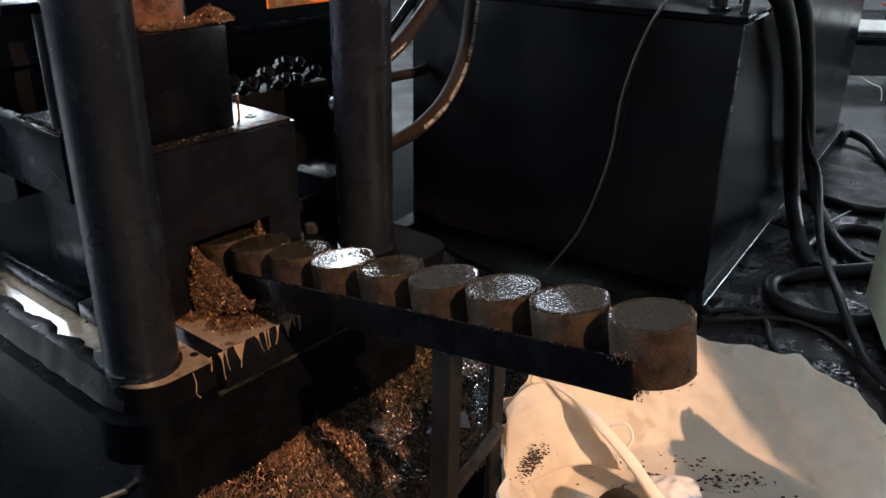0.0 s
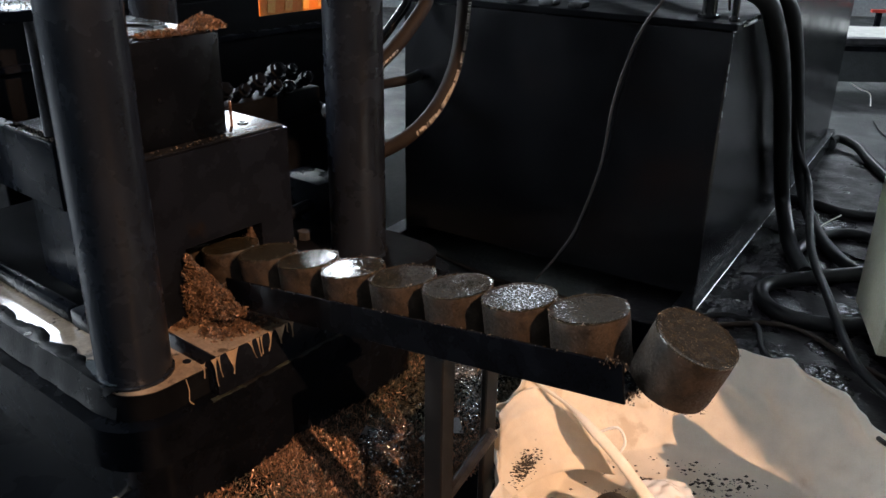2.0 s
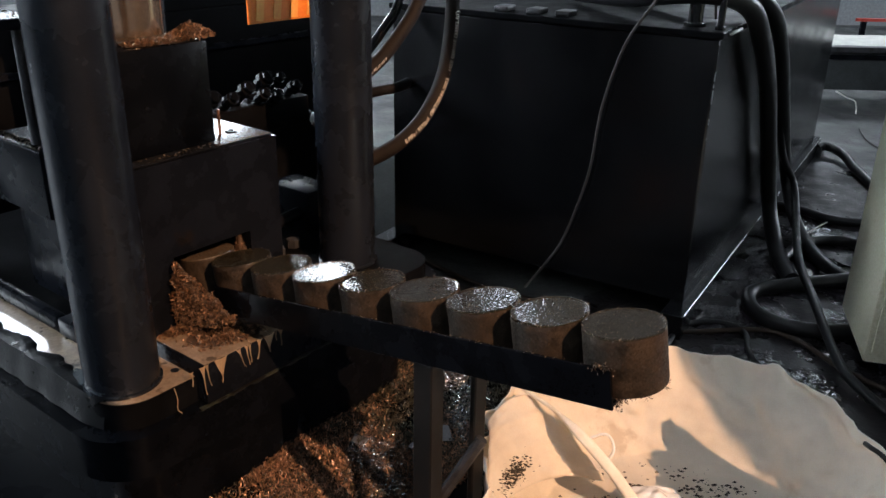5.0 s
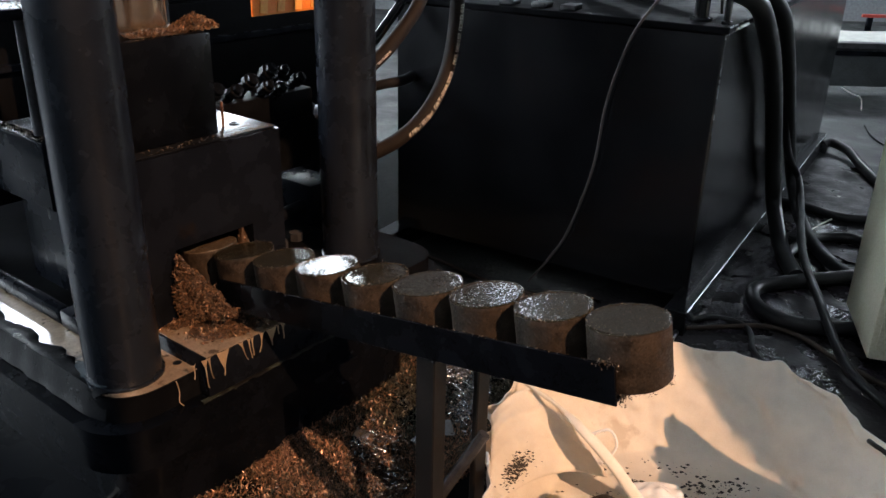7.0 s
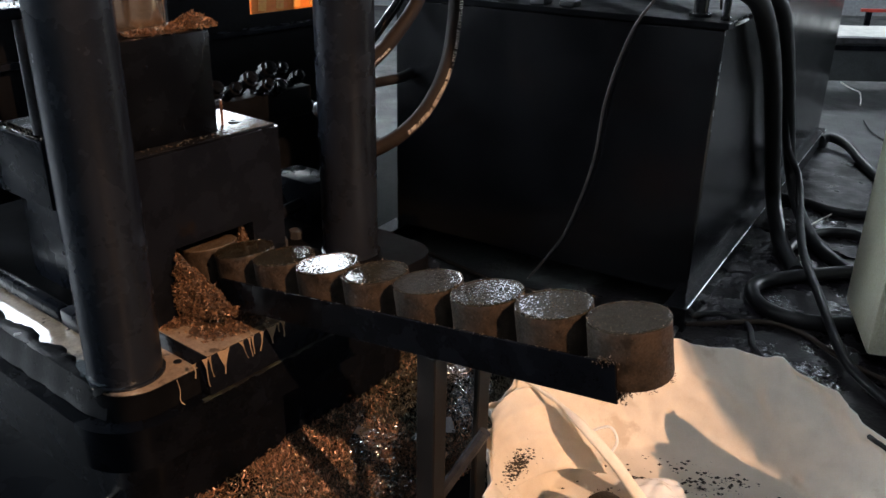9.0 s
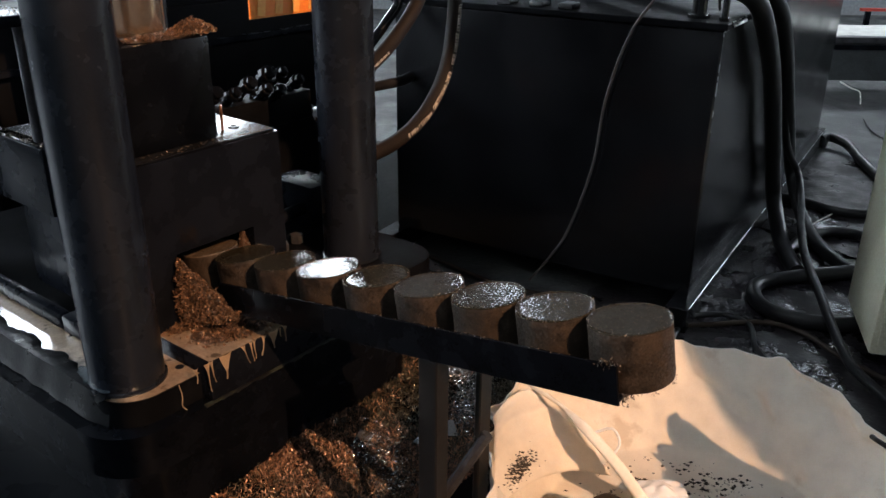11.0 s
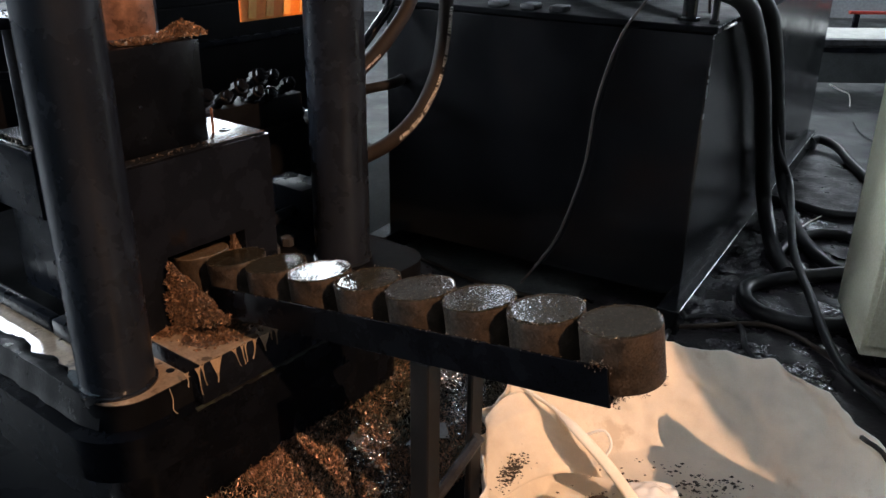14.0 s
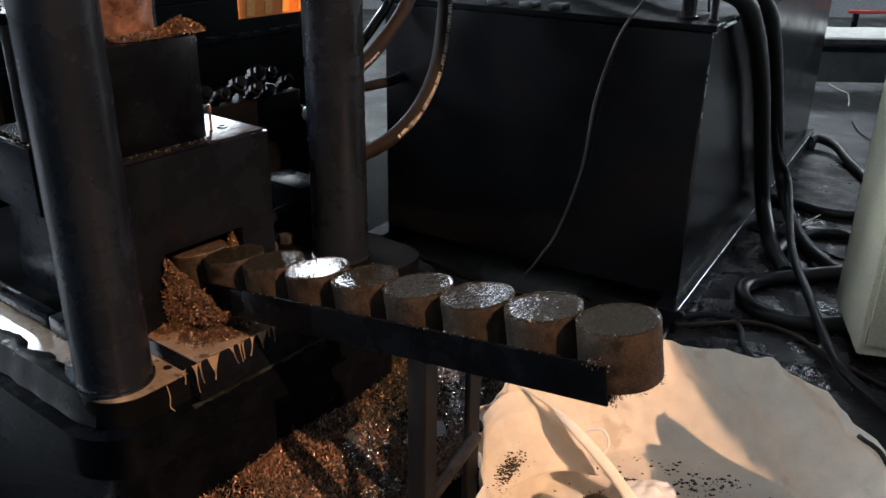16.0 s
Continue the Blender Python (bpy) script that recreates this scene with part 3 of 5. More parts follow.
def bag():
    B = empty("bulk_bag", Matrix.Translation(BAG_C), "open white woven bulk bag, creased and dirty inside", "bag")
    bm = bmesh.new()
    NA, NV = 260, 34
    rings = []
    for j in range(-3, NV + 1):
        ring = []
        for i in range(NA):
            a = 2 * math.pi * i / NA
            if j < 0:
                p = bag_point(a, 0)
                f = (j + 4) / 4.0
                p = Vector((BAG_C.x + (p.x - BAG_C.x) * f, BAG_C.y + (p.y - BAG_C.y) * f, BAG_FLOOR + 0.012 * noise.noise(p * 4 * f)))
            else:
                p = bag_point(a, j / NV)
            ring.append(bm.verts.new(p - BAG_C))
        rings.append(ring)
    bm.faces.new(rings[0])
    for A, Bq in zip(rings, rings[1:]):
        for i in range(NA):
            k = (i + 1) % NA
            bm.faces.new((A[i], A[k], Bq[k], Bq[i]))
    hem = bmesh.new()
    hr = []
    for j, (o, dz) in enumerate(((0.0005, -0.001), (0.003, 0.002), (0.006, 0.0), (0.008, -0.014), (0.007, -0.026))):
        ring = []
        for i in range(NA):
            a = 2 * math.pi * i / NA
            p = bag_point(a, 1.0)
            out = (Vector((p.x, p.y, 0)) - BAG_C).normalized()
            k = 0.8 + 0.5 * noise.noise(Vector((math.cos(a) * 6, math.sin(a) * 6, 7)))
            ring.append(hem.verts.new(p + out * o * k + Vector((0, 0, dz * k)) - BAG_C))
        hr.append(ring)
    for A, Bq in zip(hr, hr[1:]):
        for i in range(NA):
            hem.faces.new((A[i], A[(i + 1) % NA], Bq[(i + 1) % NA], Bq[i]))
    flap = bmesh.new()
    NF = 36
    g = [[flap.verts.new(flap_point(i / NF, j / NF) - BAG_C) for i in range(NF + 1)] for j in range(NF + 1)]
    for j in range(NF):
        for i in range(NF):
            flap.faces.new((g[j][i], g[j + 1][i], g[j + 1][i + 1], g[j][i + 1]))
    fl = part("turned_in_flap", flap, M_BAG, B, "flap of the bag's mouth turned inwards", 80)
    fl.modifiers.new("thick", 'SOLIDIFY').thickness = 0.004
    part("hem", hem, M_STRIP, B, "folded pale hem round the bag's mouth", 80)
    ob = part("sack", bm, M_BAG, B, smooth=80)
    # the flap's folded edge stands up from it
    top = smooth_line([(0.200, 1.945, 0.328), (0.262, 1.893, 0.312), (0.300, 1.862, 0.297), (0.356, 1.796, 0.270), (0.430, 1.775, 0.190), (0.498, 1.758, 0.100), (0.56, 1.73, 0.04)], 8)
    away = Vector((0.2, 0.75, -0.62)).normalized()
    sheet = bmesh.new()
    cols = []
    for i, p in enumerate(top):
        f = i / (len(top) - 1)
        deep = 0.012 + 0.17 * min(1.0, max(0.0, f - 0.25) / 0.25) * (1 - 0.6 * f)
        cols.append([sheet.verts.new(p + away * (deep * k / 5) + Vector((0.004 * noise.noise(p * 30 + Vector((0, 0, k))), 0, 0)) - BAG_C) for k in range(6)])
    for A, Bq in zip(cols, cols[1:]):
        for k in range(5):
            sheet.faces.new((A[k], Bq[k], Bq[k + 1], A[k + 1]))
    ed = part("standing_edge", sheet, M_BAG, B, "edge of the flap folded upright", 80)
    ed.modifiers.new("thick", 'SOLIDIFY').thickness = 0.005
    welt = bmesh.new()
    cols = []
    for i, p in enumerate(top):
        f = i / (len(top) - 1)
        along = (top[min(i + 1, len(top) - 1)] - top[max(i - 1, 0)]).normalized()
        wide = 0.005 + 0.011 * max(0.0, min(1.0, (f - 0.32) / 0.12)) * (0.45 + 0.65 * f)
        side = along.cross(away).normalized() * wide
        cols.append([welt.verts.new(p + side * e - away * (0.004 * (1 - e * e)) - BAG_C) for e in (-1, -0.5, 0, 0.5, 1)])
    for A, Bq in zip(cols, cols[1:]):
        for k in range(4):
            welt.faces.new((A[k], Bq[k], Bq[k + 1], A[k + 1]))
    we = part("edge_welt", welt, M_STRIP, B, "pale flat hem strip on the flap's edge", 60)
    we.modifiers.new("thick", 'SOLIDIFY').thickness = 0.004
    return B


bag()


# ---------------- ram and die details ----------------
def ram():
    R = empty("press_ram", MP @ Matrix.Translation((1.235, 1.92, 1.15)), "upright round press ram, polished above and smeared with copper swarf below", "ram")
    part("ram_shaft", lathe([(0, 0.33), (0.0785, 0.33), (0.0785, 1.2), (0, 1.2)], 48), M_RAM, R, "polished steel ram shaft", 40)
    bm = lathe([(0, 0.0), (0.076, 0.0)] + [(0.0795, 0.004 + 0.325 * k / 14) for k in range(15)] + [(0.0785, 0.3295), (0, 0.3295)], 48)
    for v in bm.verts:
        r = Vector((v.co.x, v.co.y, 0))
        if r.length > 0.07:
            v.co += r.normalized() * 0.0016 * noise.noise(v.co * 40)
    part("ram_head", bm, M_RAMRUST, R, "ram head smeared with rusty copper swarf", 60)
    return R


RAM = ram()
RNG = random.Random(7)


def heap(name, cx, cy, z0, radius, height, n, mat, label, squash=1.0, core=None, length=(0.006, 0.018), width=0.0016, edge=0.0):
    """A heap of chips: a lumpy core and loose curls over it, in the press's axes."""
    H = empty(name, MP @ Matrix.Translation((cx, cy, z0)), label, "metal chips", kind="stuff")
    bm = bmesh.new()
    K = 18
    rings = []
    for j in range(K // 2 + 1):
        f = j / (K // 2)
        ring = []
        for i in range(K):
            a = 2 * math.pi * i / K
            r = radius * f * (1 + 0.25 * noise.noise(Vector((math.cos(a) * 2 + cx * 9, math.sin(a) * 2, cy * 7))))
            zz = height * (1 - f) ** 0.9 * (1 + 0.4 * noise.noise(Vector((r * 30, a, cx * 5))))
            ring.append(bm.verts.new((r * math.cos(a), r * math.sin(a) * squash, zz + 0.0006)))
        rings.append(ring)
    for A, B in zip(rings, rings[1:]):
        for i in range(K):
            bm.faces.new((A[i], A[(i + 1) % K], B[(i + 1) % K], B[i]))
    part("heap_core", bm, core or M_SPILL, H, smooth=70)
    pts = []
    for _ in range(n):
        a, f = RNG.uniform(0, 6.283), math.sqrt(RNG.random()) * (1 + edge * RNG.random())
        r = radius * f
        zz = height * max(0.0, 1 - f) ** 0.9 + 0.002 + RNG.random() * 0.004
        pts.append((Vector((r * math.cos(a), r * math.sin(a) * squash, zz)), (math.cos(a) * height / radius, math.sin(a) * height / radius, 1)))
    swarf("loose_chips", mat, pts, RNG, length, width, H)
    return H


heap("chip_heap", 1.325, 1.80, 1.2055, 0.050, 0.030, 420, M_CHIP, "small heap of copper chips beside the press ram", 1.0, edge=0.3)
heap("chip_scatter", 1.22, 1.785, 1.2015, 0.10, 0.006, 350, M_CHIP, "copper chips scattered on the black die block", 0.32)


def outlet_pile():
    """Chips that spill from the outlet slot down onto the plate."""
    P = empty("chip_spill", MP @ Matrix.Translation((1.17, 1.69, 0.4955)), "coppery chip spill clinging to the chute beside the mould outlet", "metal chips", kind="stuff")
    bm = bmesh.new()
    nx, nz = 10, 16
    g = [[None] * (nx + 1) for _ in range(nz + 1)]
    pts = []
    for j in range(nz + 1):
        f = j / nz                      # 0 at the lower edge, 1 at the upper
        for i in range(nx + 1):
            s = i / nx                  # 0 at the slot's corner, 1 out along the chute's side
            low, high = 0.010 + 0.058 * s ** 1.4, 0.190 - 0.114 * s
            zz = low + (high - low) * f
            y = -0.020 - 0.152 * s + 0.010 * (1 - f)
            x = -0.050 + 0.046 * s - 0.012 * math.sin(math.pi * f) + 0.010 * noise.noise(Vector((y * 30, zz * 30, 1)))
            g[j][i] = bm.verts.new((x, y, zz + 0.004 * noise.noise(Vector((y * 50, zz * 20, 4)))))
            for _ in range(14):
                pts.append((Vector((x + RNG.gauss(-0.002, 0.003), y + RNG.gauss(0, 0.006), zz + RNG.gauss(0, 0.004))), (-1, RNG.gauss(0, 0.4), 0.5)))
    for j in range(nz):
        for i in range(nx):
            bm.faces.new((g[j][i], g[j][i + 1], g[j + 1][i + 1], g[j + 1][i]))
    ob = part("heap_core", bm, M_SPILL, P, smooth=70)
    md = ob.modifiers.new("thick", 'SOLIDIFY')
    md.thickness, md.offset = 0.010, -1
    swarf("loose_chips", M_CHIP, pts, RNG, (0.005, 0.014), 0.0013, P)
    return P


outlet_pile()
heap("chip_heap", 1.14, 1.60, 0.4955, 0.050, 0.003, 130, M_CHIP, "thin heap of oily copper chips on the die plate", 1.1, edge=0.6)
heap("chip_heap", 1.225, 1.57, 0.4955, 0.065, 0.005, 300, M_CHIP, "thin heap of oily copper chips on the die plate", 0.8, edge=0.6)
heap("chip_heap", 1.105, 1.69, 0.4955, 0.030, 0.008, 130, M_CHIP, "thin heap of oily copper chips on the die plate", 0.8, edge=0.6)
heap("chip_heap", 1.358, 1.722, 0.5325, 0.030, 0.155, 420, M_CHIP, "copper chips packed in the corner of the outlet slot", 1.2, length=(0.006, 0.02))


def drips():
    D = empty("oil_drips", MP @ Matrix.Translation((1.27, 1.49, 0.495)), "tan oil drips running down the black plate edge", "oil drips")
    for x0, x1, z1, w0, w1 in ((1.043, 1.049, 0.414, 0.010, 0.0016), (1.055, 1.063, 0.434, 0.007, 0.0012), (1.098, 1.098, 0.427, 0.019, 0.0014),
                               (1.151, 1.169, 0.438, 0.008, 0.0013), (1.176, 1.182, 0.437, 0.006, 0.0012), (1.187, 1.188, 0.442, 0.006, 0.0014),
                               (1.220, 1.210, 0.442, 0.010, 0.0014), (1.250, 1.250, 0.445, 0.018, 0.0018), (1.272, 1.272, 0.468, 0.006, 0.0012),
                               (1.290, 1.288, 0.448, 0.012, 0.0015), (1.012, 1.014, 0.455, 0.008, 0.0014), (1.330, 1.332, 0.470, 0.008, 0.0014)):
        b2 = bmesh.new()
        rows = []
        K = 14
        for k in range(K + 1):
            f = k / K
            cx = x0 + (x1 - x0) * f - 1.27 + 0.0016 * math.sin(f * 7 + x0 * 60) * f
            ww = 0.75 * w1 + (w0 - w1) * max(0.0, 1 - f * 1.25) ** (1.1 if w0 > 0.015 else 3.5) + 0.0009 * math.exp(-((f - 0.96) / 0.05) ** 2)
            zz = 0.001 + (z1 - 0.495) * f
            rows.append([b2.verts.new((cx - ww, 0.004, zz)), b2.verts.new((cx, 0.0005, zz)), b2.verts.new((cx + ww, 0.004, zz))])
        for a, b in zip(rows, rows[1:]):
            for i in range(2):
                b2.faces.new((a[i], a[i + 1], b[i + 1], b[i]))
        part("drip", b2, M_DRIP, D, smooth=60)
    # one long thin run at the rounded bed edge
    b = tube([(0.985 - 1.27, 0.040, -0.045), (0.988 - 1.27, 0.036, -0.075), (0.984 - 1.27, 0.034, -0.10), (0.992 - 1.27, 0.030, -0.114)], 0.0013, 6, 5)
    part("drip", b, M_DRIP, D, smooth=60)
    return D


drips()


def sludge():
    """Black oily sludge with a ragged edge along the rim of the bed."""
    bm = bmesh.new()
    K = 70
    A, B, C, E = [], [], [], []
    for k in range(K + 1):
        y = 1.60 + 1.2 * k / K
        edge = 0.884 + 0.009 * math.sin(y * 38) + 0.014 * noise.noise(Vector((y * 28, 0, 0))) + 0.008 * noise.noise(Vector((y * 90, 3, 0)))
        if y < 1.70:
            edge -= (1.70 - y) * 0.55
        out = 0.837 + max(0, 1.66 - y) * 0.25
        th = 0.007 + 0.003 * noise.noise(Vector((y * 20, 5, 0)))
        A.append(bm.verts.new((edge, y, 0.4502)))
        B.append(bm.verts.new((edge - 0.006, y, 0.4502 + th)))
        C.append(bm.verts.new((out, y, 0.4502 + th + 0.004 * noise.noise(Vector((y * 30, 8, 1))))))
        E.append(bm.verts.new((out - 0.018 + 0.006 * noise.noise(Vector((y * 18, 1, 1))), y, 0.383)))
    for k in range(K):
        for P, Q in ((A, B), (B, C), (C, E)):
            bm.faces.new((P[k], P[k + 1], Q[k + 1], Q[k]))
    bmesh.ops.transform(bm, matrix=Matrix.Translation((-0.87, -1.8, -0.45)), verts=bm.verts)
    # puddle on the sludge; its bluish sheen is put into the colour
    pud = bmesh.new()
    rows = []
    for k in range(41):
        y = 1.605 + 0.16 * k / 40
        w = math.sin(math.pi * k / 40) ** 0.5
        mid, half = 0.851 + 0.02 * (y - 1.6) / 0.16, 0.021 * w * (1 + 0.3 * noise.noise(Vector((y * 60, 2, 0))))
        rows.append([pud.verts.new((mid + half * e - 0.87, y - 1.8, 0.0165 + 0.0008 * noise.noise(Vector((y * 40, e * 3, 4))))) for e in (-1, -0.5, 0, 0.5, 1)])
    for a, b in zip(rows, rows[1:]):
        for i in range(4):
            pud.faces.new((a[i], a[i + 1], b[i + 1], b[i]))
    pu = part("coolant_puddle", pud, M_PUDDLE, smooth=60)
    pu.matrix_world = MP @ Matrix.Translation((0.87, 1.8, 0.45))
    tagged(pu, "small puddle with black specks on the sludge, bluish sheen in its colour", "puddle", kind="stuff")
    ob = part("oil_sludge", bm, M_SLUDGE, smooth=60)
    ob.matrix_world = MP @ Matrix.Translation((0.87, 1.8, 0.45))
    tagged(ob, "black oily sludge with a ragged edge on the bed rim", "oil sludge", kind="stuff")


sludge()


def press_fittings():
    o = Matrix.Translation(-PRESS_O)

    def add(name, bm, mat, label="", smooth=35):
        bmesh.ops.transform(bm, matrix=o, verts=bm.verts)
        return part(name, bm, mat, PRESS, label, smooth)
    add("guide_rail", box((0.95, 1.88, 0.4505), (1.03, 1.985, 0.50), 0.008), M_BLACK)
    add("guide_rail", box((0.95, 1.99, 0.4505), (0.984, 2.75, 0.50), 0.012), M_BLACK)
    add("guide_post", lathe([(0, 0.9455), (0.012, 0.9455), (0.012, 1.235), (0, 1.235)], 16, Matrix.Translation((1.012, 2.05, 0))), M_WORN)
    add("guide_bracket", box((0.90, 1.98, 1.235), (1.05, 2.3, 1.262), 0.006), M_BLACK, "black bracket plate dusted with chips")
    # bolt heads on the die block's face
    for z in (0.985, 1.06, 1.135):
        add("bolt", lathe([(0, 0.0), (0.006, 0.0), (0.006, 0.002), (0.004, 0.003), (0, 0.003)], 6, Matrix.Translation((1.145, 1.7495, z)) @ Matrix.Rotation(radians(90), 4, 'X')), M_BLACK, "rusty recessed bolt", 20)
    # threaded hole, stud and cap on the mould top
    add("hole_rim", lathe([(0.010, 0.9402), (0.015, 0.9402), (0.015, 0.943), (0.010, 0.943)], 24, Matrix.Translation((1.425, 1.805, 0))), M_BLACK)
    add("bolt_hole", lathe([(0, 0.4502), (0.011, 0.4502), (0.011, 0.4506), (0, 0.4506)], 20, Matrix.Translation((1.036, 1.598, 0))), M_BLACK, "dark open bolt hole")
    add("stud", lathe([(0, 0.9405), (0.0038, 0.9405), (0.0038, 1.005), (0.003, 1.008), (0, 1.008)], 12, Matrix.Translation((1.385, 1.80, 0))), M_RAMRUST, "rusty stud on the mould top")
    add("rear_block", box((1.36, 2.27, 0.46), (1.60, 2.6, 1.0), 0.01), M_BLACK)
    add("side_stay", box((1.50, 2.02, 0.46), (1.56, 2.44, 0.93), 0.006), M_BLACK)
    # warning plate with slanted stripes
    add("warning_plate", box((1.83, 2.196, 1.143), (2.12, 2.20, 1.60), 0.001, 1), M_ORANGE, "orange warning plate with pale slanted stripes")
    for i in range(4):
        b = box((-0.016, 2.193, -0.06), (0.016, 2.1955, 0.30), 0, m=Matrix.Translation((1.885 + i * 0.075, 0, 1.21)) @ Matrix.Rotation(radians(8), 4, 'Y'))
        add("stripe", b, M_AMBER)
    add("plate_arm", box((1.93, 2.2005, 1.30), (2.02, 2.66, 1.36), 0.004), M_BLACK)
    # low pipes and a nut behind the mould
    add("pipe", tube([(1.72, 2.25, 0.47), (2.0, 2.22, 0.49), (2.3, 2.3, 0.50), (2.45, 2.42, 0.48)], 0.028, 14), M_BLACK, "dark oil pipe")
    add("pipe", tube([(1.70, 2.06, 0.50), (1.95, 2.05, 0.52), (2.25, 2.10, 0.50)], 0.022, 14), M_BLACK, "dark oil pipe")
    add("nut", lathe([(0.0, 0.4505), (0.030, 0.4505), (0.030, 0.485), (0.020, 0.488), (0.020, 0.47), (0, 0.47)], 6, Matrix.Translation((1.66, 1.93, 0))), M_WORN, "worn steel hex nut", 20)
    add("nut", lathe([(0.0, 0.4505), (0.024, 0.4505), (0.024, 0.478), (0.016, 0.48), (0, 0.48)], 6, Matrix.Translation((1.76, 1.96, 0))), M_WORN, "worn steel hex nut", 20)
    add("bracket", box((1.87, 2.0, 0.4505), (2.0, 2.2, 0.60), 0.006), M_BLACK)


press_fittings()
_rng = random.Random(31)
_pts = [(W(_rng.uniform(0.99, 1.028), _rng.uniform(2.0, 2.25), 0.9415), (_rng.gauss(0, 0.4), _rng.gauss(0, 0.4), 1)) for _ in range(260)]
_pts += [(W(_rng.uniform(0.905, 1.045), _rng.uniform(1.985, 2.28), 1.2635), (_rng.gauss(0, 0.4), _rng.gauss(0, 0.4), 1)) for _ in range(260)]
_pts += [(W(_rng.uniform(1.10, 1.33), _rng.uniform(1.712, 1.745), 0.9415), (_rng.gauss(0, 0.4), _rng.gauss(0, 0.4), 1)) for _ in range(60)]
tagged(swarf("chip_dusting", M_CHIPDARK, _pts, _rng, (0.003, 0.010), 0.0010), "fine metal chips lying on the press ledges", "metal chips", kind="stuff")


def rear_machine():
    R = empty("feed_hopper", MP @ Matrix.Translation((2.3, 3.6, 0)), "dark steel feed machine standing behind the press", "machine")
    part("body", box((-0.9, -0.3, 0.12), (1.02, 0.4, 1.05), 0.01), M_LID, R)
    part("base_frame", box((-0.85, -0.25, 0.0), (0.97, 0.35, 0.1195), 0.006), M_BLACK, R)
    part("top_rim", box((-0.30, -0.298, 1.0502), (1.018, -0.23, 1.122), 0.004), M_LID, R)
    part("ledge", box((-0.9, -0.34, 0.86), (1.02, -0.3005, 0.885), 0.003), M_BLACK, R)


rear_machine()


def manifold():
    V = empty("valve_manifold", MP @ Matrix.Translation((1.75, 2.15, 0.80)), "black hydraulic valve block with round hose fittings", "valve")
    part("block", box((-0.20, -0.03, 0.0), (0.26, 0.16, 0.10), 0.008), M_LID, V, smooth=35)
    part("bracket", box((-0.19, 0.16, -0.345), (-0.16, 0.30, 0.08), 0.004), M_SOAKED, V)
    for x, y, z, r in ((-0.155, -0.05, 0.155, 0.028), (-0.085, -0.055, 0.145, 0.022), (-0.02, -0.05, 0.165, 0.027), (0.04, -0.06, 0.14, 0.022),
                       (0.075, -0.03, 0.18, 0.030), (0.13, -0.03, 0.175, 0.022), (0.09, -0.06, 0.125, 0.024), (0.19, -0.04, 0.14, 0.024)):
        f = lathe([(0, -0.045), (r * 0.7, -0.045), (r * 0.7, -0.02), (r, -0.018), (r, 0.002), (r * 0.72, 0.004), (r * 0.72, 0.02), (r * 0.3, 0.022), (0, 0.022)], 8,
                  Matrix.Translation((x, y, z)) @ Matrix.Rotation(radians(58), 4, 'X'))
        fitting = part("hose_fitting", f, M_SOAKED, V, smooth=20)
        part("elbow", tube([(x, y + 0.02, z - 0.015), (x, y + 0.05, z - 0.04), (x * 0.9, y + 0.075, 0.098)], r * 0.55, 10, 5), M_SOAKED, fitting, smooth=60)
    part("flange", lathe([(0, 0), (0.03, 0), (0.03, 0.02), (0.018, 0.022), (0, 0.022)], 20, Matrix.Translation((0.30, -0.02, 0.0)) @ Matrix.Rotation(radians(70), 4, 'X')), M_STEEL, V, "bright steel flange", 40)
    part("flange_pipe", tube([(0.30, -0.015, 0.0), (0.30, 0.05, 0.02), (0.25, 0.10, 0.04)], 0.016, 10, 5), M_SOAKED, V, smooth=60)


manifold()


# ---------------- hoses with print ----------------
def glyphs(text, size):
    """Outline faces of a line of writing in the built-in font, as (vertices, faces)."""
    cu = bpy.data.curves.new("writing", 'FONT')
    cu.body, cu.size = text, size
    cu.resolution_u = 2
    ob = bpy.data.objects.new("writing", cu)
    scene.collection.objects.link(ob)
    bpy.context.view_layer.update()
    me = ob.to_mesh()
    V = [v.co.copy() for v in me.vertices]
    Fc = [tuple(p.vertices) for p in me.polygons]
    ob.to_mesh_clear()
    bpy.data.objects.remove(ob)
    bpy.data.curves.remove(cu)
    return V, Fc


def printed_hose(pts, r, text, start, size, turn, label):
    H = empty("hydraulic_hose", MP @ Matrix.Translation(pts[0]), label, "hose")
    o = Vector(pts[0])
    L = [p - o for p in smooth_line(pts, 24)]
    part("hose_wall", tube([Vector(p) - o for p in pts], r, 20, 12), M_HOSE, H, smooth=60)
    if text:
        acc = [0.0]
        for a, b in zip(L, L[1:]):
            acc.append(acc[-1] + (b - a).length)
        V, Fc = glyphs(text, size)
        out = []
        for v in V:
            s = min(max(start + v.x, 0), acc[-1] - 1e-4)
            i = max(k for k in range(len(acc)) if acc[k] <= s)
            i = min(i, len(L) - 2)
            f = (s - acc[i]) / (acc[i + 1] - acc[i])
            c = L[i].lerp(L[i + 1], f)
            d = (L[i + 1] - L[i]).normalized()
            side = Vector((0, 1, 0)).cross(d).normalized()
            ang = radians(turn) - (v.y - size * 0.35) / r
            n = (-Vector((0, 1, 0)) * math.cos(ang) + side * math.sin(ang)).normalized()
            n = (n - d * n.dot(d)).normalized()
            out.append(c + n * (r + 0.0013))
        me = bpy.data.meshes.new("print")
        me.from_pydata(out, [], Fc)
        me.materials.append(M_INK)
        ob = new("print", me)
        ob.parent = H
        ob["label"] = "worn white printed writing"
    return H


